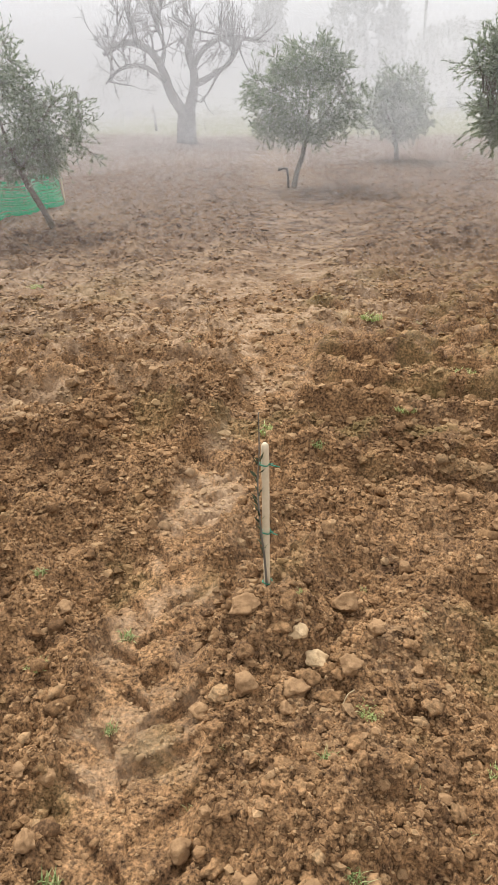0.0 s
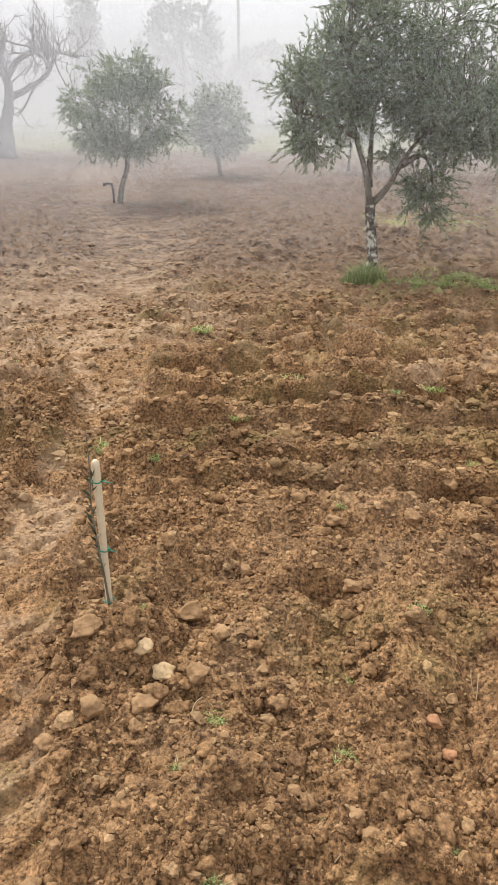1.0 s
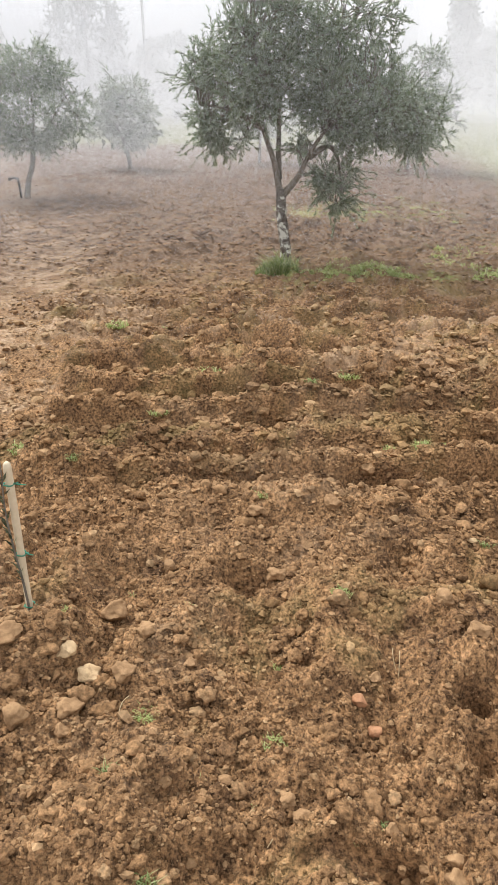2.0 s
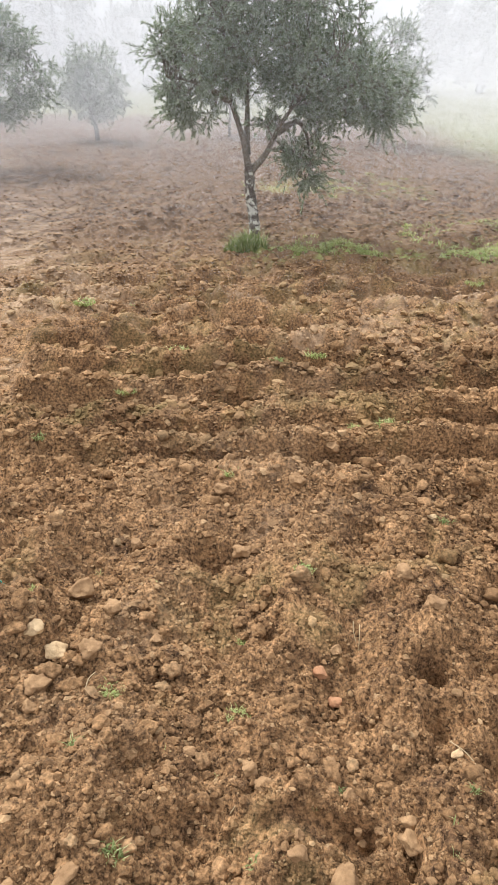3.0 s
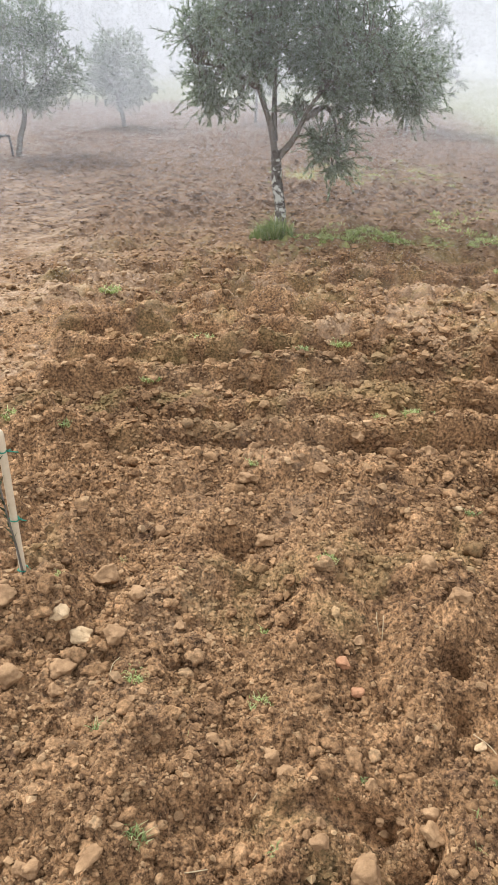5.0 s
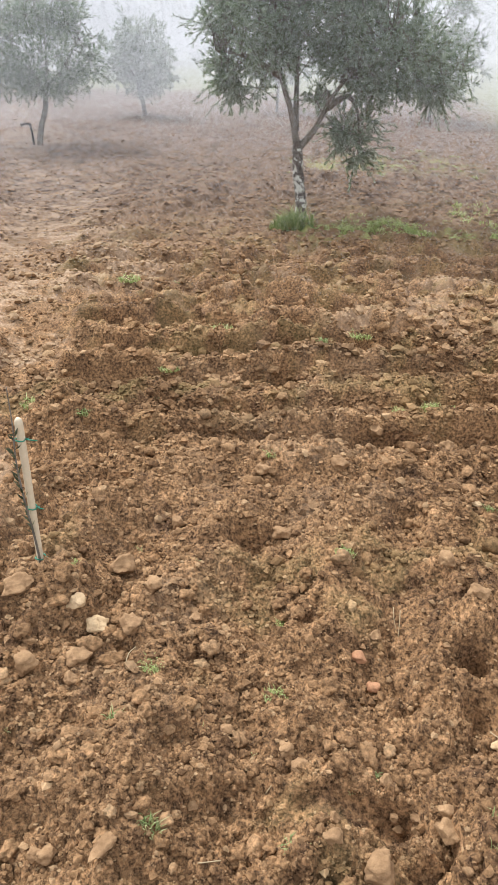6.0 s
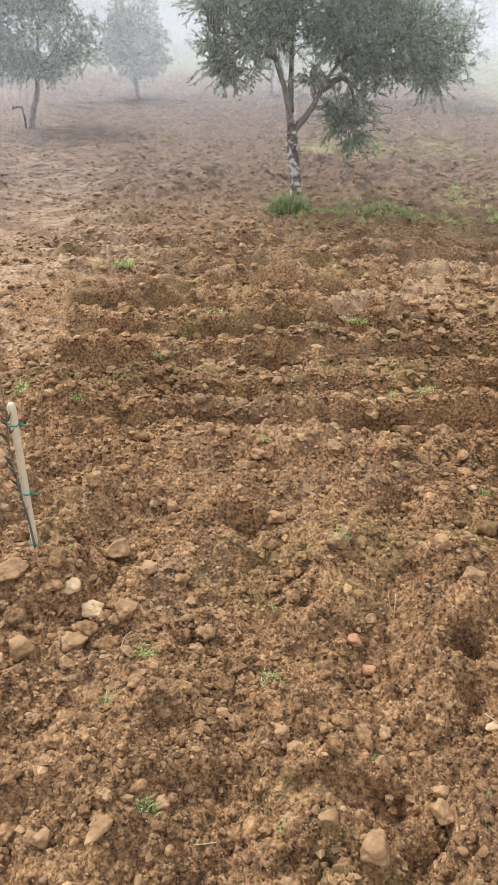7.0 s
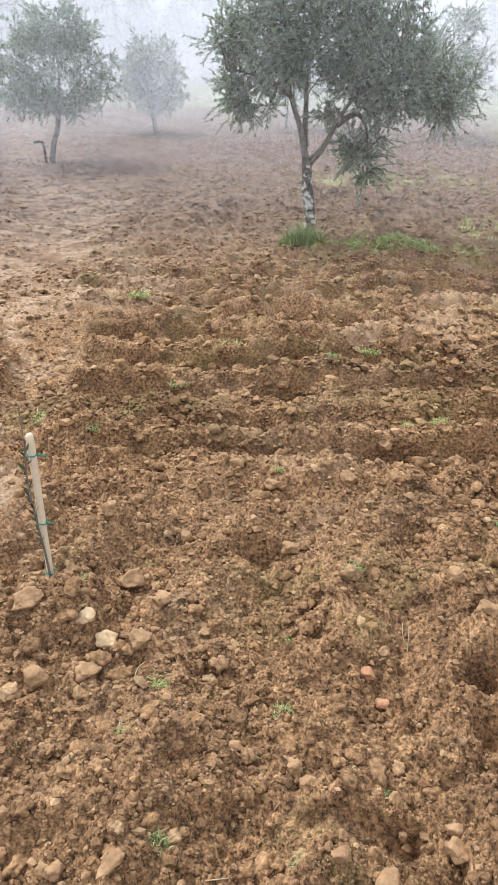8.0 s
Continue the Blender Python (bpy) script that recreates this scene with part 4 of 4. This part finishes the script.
def quick_mesh(name, verts, tris, mat, smooth, marks=()):
    me = bpy.data.meshes.new(name)
    me.vertices.add(len(verts))
    me.vertices.foreach_set("co", verts.astype(np.float32).ravel())
    me.loops.add(tris.size)
    me.loops.foreach_set("vertex_index", tris.astype(np.int32).ravel())
    me.polygons.add(len(tris))
    me.polygons.foreach_set("loop_start", (np.arange(len(tris)) * 3).astype(np.int32))
    for key, values in marks:
        me.attributes.new(key, "FLOAT", "POINT").data.foreach_set("value", values.astype(np.float32))
    me.materials.append(mat)
    me.update(calc_edges=True)
    if smooth:
        me.shade_smooth()
    else:
        me.shade_flat()
    return me


def lump_shape(k, detail):
    """One of twelve irregular crumb shapes, as vertices and triangles."""
    bm = bmesh.new()
    if detail:
        bmesh.ops.create_icosphere(bm, subdivisions=detail, radius=0.5)
    else:
        bmesh.ops.create_uvsphere(bm, u_segments=5, v_segments=2, radius=0.5)
        bmesh.ops.triangulate(bm, faces=bm.faces[:])
    off = Vector((k * 3.1, k * 1.7, -k))
    for v in bm.verts:
        p = v.co.copy()
        grow = 0.75 * noise.noise(p * 2.6 + off) + 0.6 * noise.noise(p * 6.0 + off)
        if detail > 1:
            grow = 0.65 * noise.noise(p * 2.6 + off) + 0.4 * noise.noise(p * 6.0 + off) + 0.3 * noise.noise(p * 12.0 + off)
        v.co = p * (1 + grow)
        v.co.z *= 0.8
    sv, sf = np.array([v.co[:] for v in bm.verts]), np.array([[w.index for w in f.verts] for f in bm.faces])
    bm.free()
    return sv, sf


def strewn(name, n, least, power, most, detail, seed, label, reach, bare, first=1.70, single=0, sector=(-22, 42), reach_grow=2.0):
    """Loose crumbs or clods over the near field."""
    rng = np.random.RandomState(seed)
    r = first * np.exp(rng.rand(n) * math.log(reach))
    a = np.radians(rng.uniform(*sector, n))
    x, y = 0.05 + r * np.sin(a), -1.0 + r * np.cos(a)
    keep = (wheel_track(x, y)[0] < 0.45) | (rng.rand(n) < np.where(y < 2.6, 0.4 if detail == 0 else 0.12, 0.45))
    heap = fractal(x * 1.7, y * 1.7, 95, 3) + 0.45 * np.exp(-((x - 0.25) ** 2 + (y - 1.45) ** 2) / 0.4)
    keep &= heap > rng.uniform(bare, 0.3, n)
    a, b = (x - 0.635) * 0.89 - (y - 0.85) * 0.45, (x - 0.635) * 0.45 + (y - 0.85) * 0.89
    keep &= (np.hypot(a / 0.16, b / 0.06) > 0.95) | (rng.rand(n) < 0.15)
    x, y, r = x[keep], y[keep], r[keep]
    n = len(x)
    size = np.clip(least * (1 + rng.pareto(power, n)), 0, most) * np.clip(r / 2.3, 0.85, reach_grow)
    z, dry = relief(x, y)
    z, damp, far = z + (0.12 + 0.25 * step(3.2, 5.5, r)) * size, damp_and_shade(x, y), step(4.0, 9.0, np.hypot(x, y))
    marks = []
    t, long, high = rng.uniform(0, 6.28, n), rng.uniform(0.8, 1.5, n), rng.uniform(0.7, 1.1, n) * (1.0 if detail else 0.5)
    vs, fs, base = [], [], 0
    alone = np.zeros(n, bool)
    alone[np.argsort(np.hypot(x - 0.4, y - 1.25) - 6 * size)[:single]] = True
    for k in range(12):
        sv, sf = lump_shape(k, detail)
        m = np.arange(k, n, 12)
        if single:
            me = quick_mesh("clod", *lump_shape(k, 3), M_CLOD_ONE, True)
            for i in m[alone[m]]:
                ob = new("clod", me)
                ob.parent = GROUND
                ob.matrix_world = pose(x[i], y[i], z[i], 0, 0, math.degrees(t[i])) @ Matrix.Diagonal((size[i] * long[i], size[i], size[i] * high[i], 1))
            m = m[~alone[m]]
        c, si, sz = np.cos(t[m])[:, None], np.sin(t[m])[:, None], size[m][:, None]
        px, py, pz = sv[None, :, 0] * sz * long[m][:, None], sv[None, :, 1] * sz, sv[None, :, 2] * sz * high[m][:, None]
        vs.append(np.stack([px * c - py * si + x[m][:, None], px * si + py * c + y[m][:, None], pz + z[m][:, None]], -1).reshape(-1, 3))
        fs.append((sf[None] + (np.arange(len(m)) * len(sv))[:, None, None] + base).reshape(-1, 3))
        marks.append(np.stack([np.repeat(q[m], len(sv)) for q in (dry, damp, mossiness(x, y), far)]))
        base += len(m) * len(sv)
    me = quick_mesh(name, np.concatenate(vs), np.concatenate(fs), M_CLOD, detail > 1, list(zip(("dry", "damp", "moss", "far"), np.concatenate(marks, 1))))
    tagged(new(name, me), label, "soil", kind="stuff")


strewn("fine_crumbs", 88000, 0.0048, 2.6, 0.014, 0, 6, "fine brown crumbs of ploughed earth", 3.0, -1.3, reach_grow=1.8)
strewn("soil_crumbs", 24000, 0.0075, 2.6, 0.026, 1, 7, "loose brown crumbs of ploughed earth", 4.2, -0.9)
strewn("soil_clods", 2300, 0.014, 2.4, 0.046, 2, 8, "loose brown clods of ploughed earth", 2.3, -0.35, 1.70, 300, reach_grow=1.2)
strewn("row_clods", 9000, 0.0050, 1.9, 0.030, 1, 11, "brown clods along the plough ridges", 2.1, -0.45, 3.3)
strewn("far_clods", 40000, 0.0056, 2.8, 0.013, 0, 9, "loose brown clods over the farther field", 3.2, -0.9, 6.0, reach_grow=4.0)
strewn("side_clods", 15000, 0.014, 3.0, 0.05, 0, 10, "loose brown clods beside and behind the path", 14.0, -0.8, 0.4, 0, (44, 336))


# ======== weeds and grass ========
def blades(verts, faces, rng, count, radius, tall, wide, bend=0.6):
    for _ in range(count):
        a, r = rng.uniform(0, 2 * math.pi), radius * math.sqrt(rng.random())
        p = Vector((r * math.cos(a), r * math.sin(a), -0.004))
        d = Vector((rng.uniform(-1, 1), rng.uniform(-1, 1), 0))
        h = tall * rng.uniform(0.5, 1.1)
        side = Vector((-d.y, d.x, 0)).normalized() * wide * rng.uniform(0.7, 1.2)
        n = len(verts)
        m, t = p + d * (h * bend * 0.35) + Vector((0, 0, h * 0.62)), p + d * (h * bend) + Vector((0, 0, h * rng.uniform(0.65, 1.0)))
        verts += [tuple(p - side * 0.6), tuple(p + side * 0.6), tuple(m + side * 0.5), tuple(m - side * 0.5), tuple(t)]
        faces += [(n, n + 1, n + 2, n + 3), (n + 3, n + 2, n + 4)]


def tuft_mesh(seed, count, radius, tall, wide, mat, bend=0.6):
    rng = random.Random(seed)
    v, f = [], []
    blades(v, f, rng, count, radius, tall, wide, bend)
    return mesh_of("tuft", v, f, mat)


GREEN = [tuft_mesh(200 + k, 46, 0.022, 0.036, 0.0030, M_GRASS, 0.9) for k in range(3)]
PALE = [tuft_mesh(210 + k, 130, 0.034, 0.019, 0.0024, M_PALE_GRASS, 1.1) for k in range(3)]
THIN = [tuft_mesh(220 + k, 9, 0.012, 0.036, 0.0019, M_GRASS, 0.8) for k in range(3)]


def weed(x, y, me, scale, label):
    ob = new("weed", me)
    ob.matrix_world = pose(x, y, ground_z(x, y), 0, 0, (x * 977 + y * 613) % 360) @ Matrix.Diagonal((scale * 0.85, scale * 0.85, scale * 0.7, 1))
    tagged(ob, label, "weed", "weeds in the soil")


L_GREEN, L_PALE, L_THIN = "small bright green grass tuft in soil", "flattened pale yellow-green grass tuft in soil", "few thin green blades in soil"
for k, (x, y, s) in enumerate([(-0.76, 2.12, 1.0), (-0.41, 1.81, 1.2), (-0.41, 1.43, 0.9), (-0.47, 0.99, 1.2), (0.16, 1.25, 0.8), (0.18, 0.95, 0.9), (0.31, 2.9, 1.5),
                               (1.64, 1.76, 1.0), (0.19, 0.94, 1.0), (0.47, 0.82, 0.9), (1.63, 3.27, 1.6), (0.98, 0.75, 0.6), (0.73, 0.92, 0.6)]):
    weed(x, y, GREEN[k % 3], s, L_GREEN)
for k, (x, y, s) in enumerate([(-0.35, 1.79, 1.2), (-0.68, 1.7, 1.1), (0.29, 1.40, 1.1), (0.13, 1.88, 1.0), (-0.35, 4.63, 2.4), (-0.8, 3.83, 1.9), (0.11, 3.26, 2.2), (0.89, 4.9, 2.6),
                               (1.22, 3.8, 2.2), (0.83, 3.47, 2.0), (1.02, 2.42, 1.5), (1.75, 2.63, 1.2), (1.87, 2.54, 1.8), (2.01, 2.52, 1.5), (2.47, 3.27, 2.0), (2.15, 2.22, 1.5),
                               (1.76, 1.95, 1.4), (3.74, 4.32, 2.5), (0.72, 1.49, 1.0), (0.97, 1.61, 1.1), (0.59, 1.23, 1.1), (1.94, 3.43, 2.2), (-1.88, 6.54, 2.6)]):
    weed(x, y, PALE[k % 3], s, L_PALE)
for k, (x, y, s) in enumerate([(-0.1, 1.33, 0.9), (-0.18, 1.2, 1.0), (0.37, 1.17, 0.8), (0.47, 1.09, 0.8), (0.51, 0.79, 1.3), (0.66, 0.9, 0.7), (0.87, 0.68, 0.8), (0.84, 0.63, 0.8),
                               (0.38, 2.02, 1.2), (0.22, 1.5, 1.2), (0.52, 1.79, 0.9), (1.22, 4.85, 2.6), (1.25, 3.8, 1.8), (2.0, 3.3, 1.6), (0.7, 3.23, 1.4)]):
    weed(x, y, THIN[k % 3], s, L_THIN)


def straw(x, y, length, turn, lift, label="dry straw stalk lying on soil"):
    rng = random.Random(int(x * 1000 + y * 77))
    v, f = [], []
    pts = smooth_line([(0, 0, 0.004), (length * 0.5, rng.uniform(-0.1, 0.1) * length, 0.012 + lift * 0.6), (length, 0, 0.006 + lift)], 4)
    tube(pts, [0.0013] * len(pts), 5, v, f)
    ob = new("straw_stalk", mesh_of("straw_stalk", v, f, M_STRAW, True))
    ob.matrix_world = pose(x, y, ground_z(x, y) + 0.006, 0, 0, turn)
    tagged(ob, label, "straw", "dry stalks")


for x, y, length, turn, lift in ((1.02, 1.33, 0.06, 60, 0.05), (1.03, 1.36, 0.05, 75, 0.045), (1.04, 0.80, 0.09, 110, 0.02), (0.27, 0.86, 0.05, -20, 0.01), (0.47, 0.98, 0.06, 30, 0.02), (0.22, 1.42, 0.06, 50, 0.005)):
    straw(x, y, length, turn, lift)


def grass_at_tree():
    """The bushy green tuft at the near olive's foot and the low turf beside it."""
    rng = random.Random(91)
    v, f = [], []
    turn = radians(-23.4)
    for _ in range(44):
        lx, ly = rng.gauss(-0.05, 0.075), rng.gauss(-0.60, 0.08)
        x, y = 2.85 + lx * math.cos(turn) - ly * math.sin(turn), 6.57 + lx * math.sin(turn) + ly * math.cos(turn)
        bv, bf = [], []
        blades(bv, bf, rng, 28, 0.05, rng.uniform(0.5, 1.1) * (0.16 * math.exp(-(lx / 0.2) ** 2) + 0.05), 0.005, 1.0)
        z, n = ground_z(x, y), len(v)
        v += [(p[0] + x, p[1] + y, p[2] + z) for p in bv]
        f += [tuple(n + i for i in q) for q in bf]
    ob = new("grass_tuft", mesh_of("grass_tuft", v, f, M_GRASS))
    tagged(ob, "bushy bright green grass at an olive tree's foot", "grass", kind="stuff")
    v, f = [], []
    for _ in range(1300):
        lx, ly = rng.uniform(0.0, 2.6), 0
        ly = -0.72 + 0.1 * lx + rng.gauss(0, 0.17)
        if rng.random() < 0.35:
            lx, ly = rng.choice(((rng.uniform(-0.2, 2.2), 3.2 + rng.gauss(0, 0.45)), (rng.uniform(1.5, 3.6), 0.25 + rng.gauss(0, 0.22))))
        x, y = 2.85 + lx * math.cos(turn) - ly * math.sin(turn), 6.57 + lx * math.sin(turn) + ly * math.cos(turn)
        if fractal(np.array([x * 2.6]), np.array([y * 3.6]), 97, 3)[0] < -0.02:
            continue
        bv, bf = [], []
        blades(bv, bf, rng, 22, 0.08, 0.03, 0.006, 1.8)
        z, n = ground_z(x, y), len(v)
        v += [(p[0] + x, p[1] + y, p[2] + z) for p in bv]
        f += [tuple(n + i for i in q) for q in bf]
    ob = new("turf", mesh_of("turf", v, f, M_PALE_GRASS))
    tagged(ob, "low patchy yellow-green turf between clods", "grass", kind="stuff")


grass_at_tree()
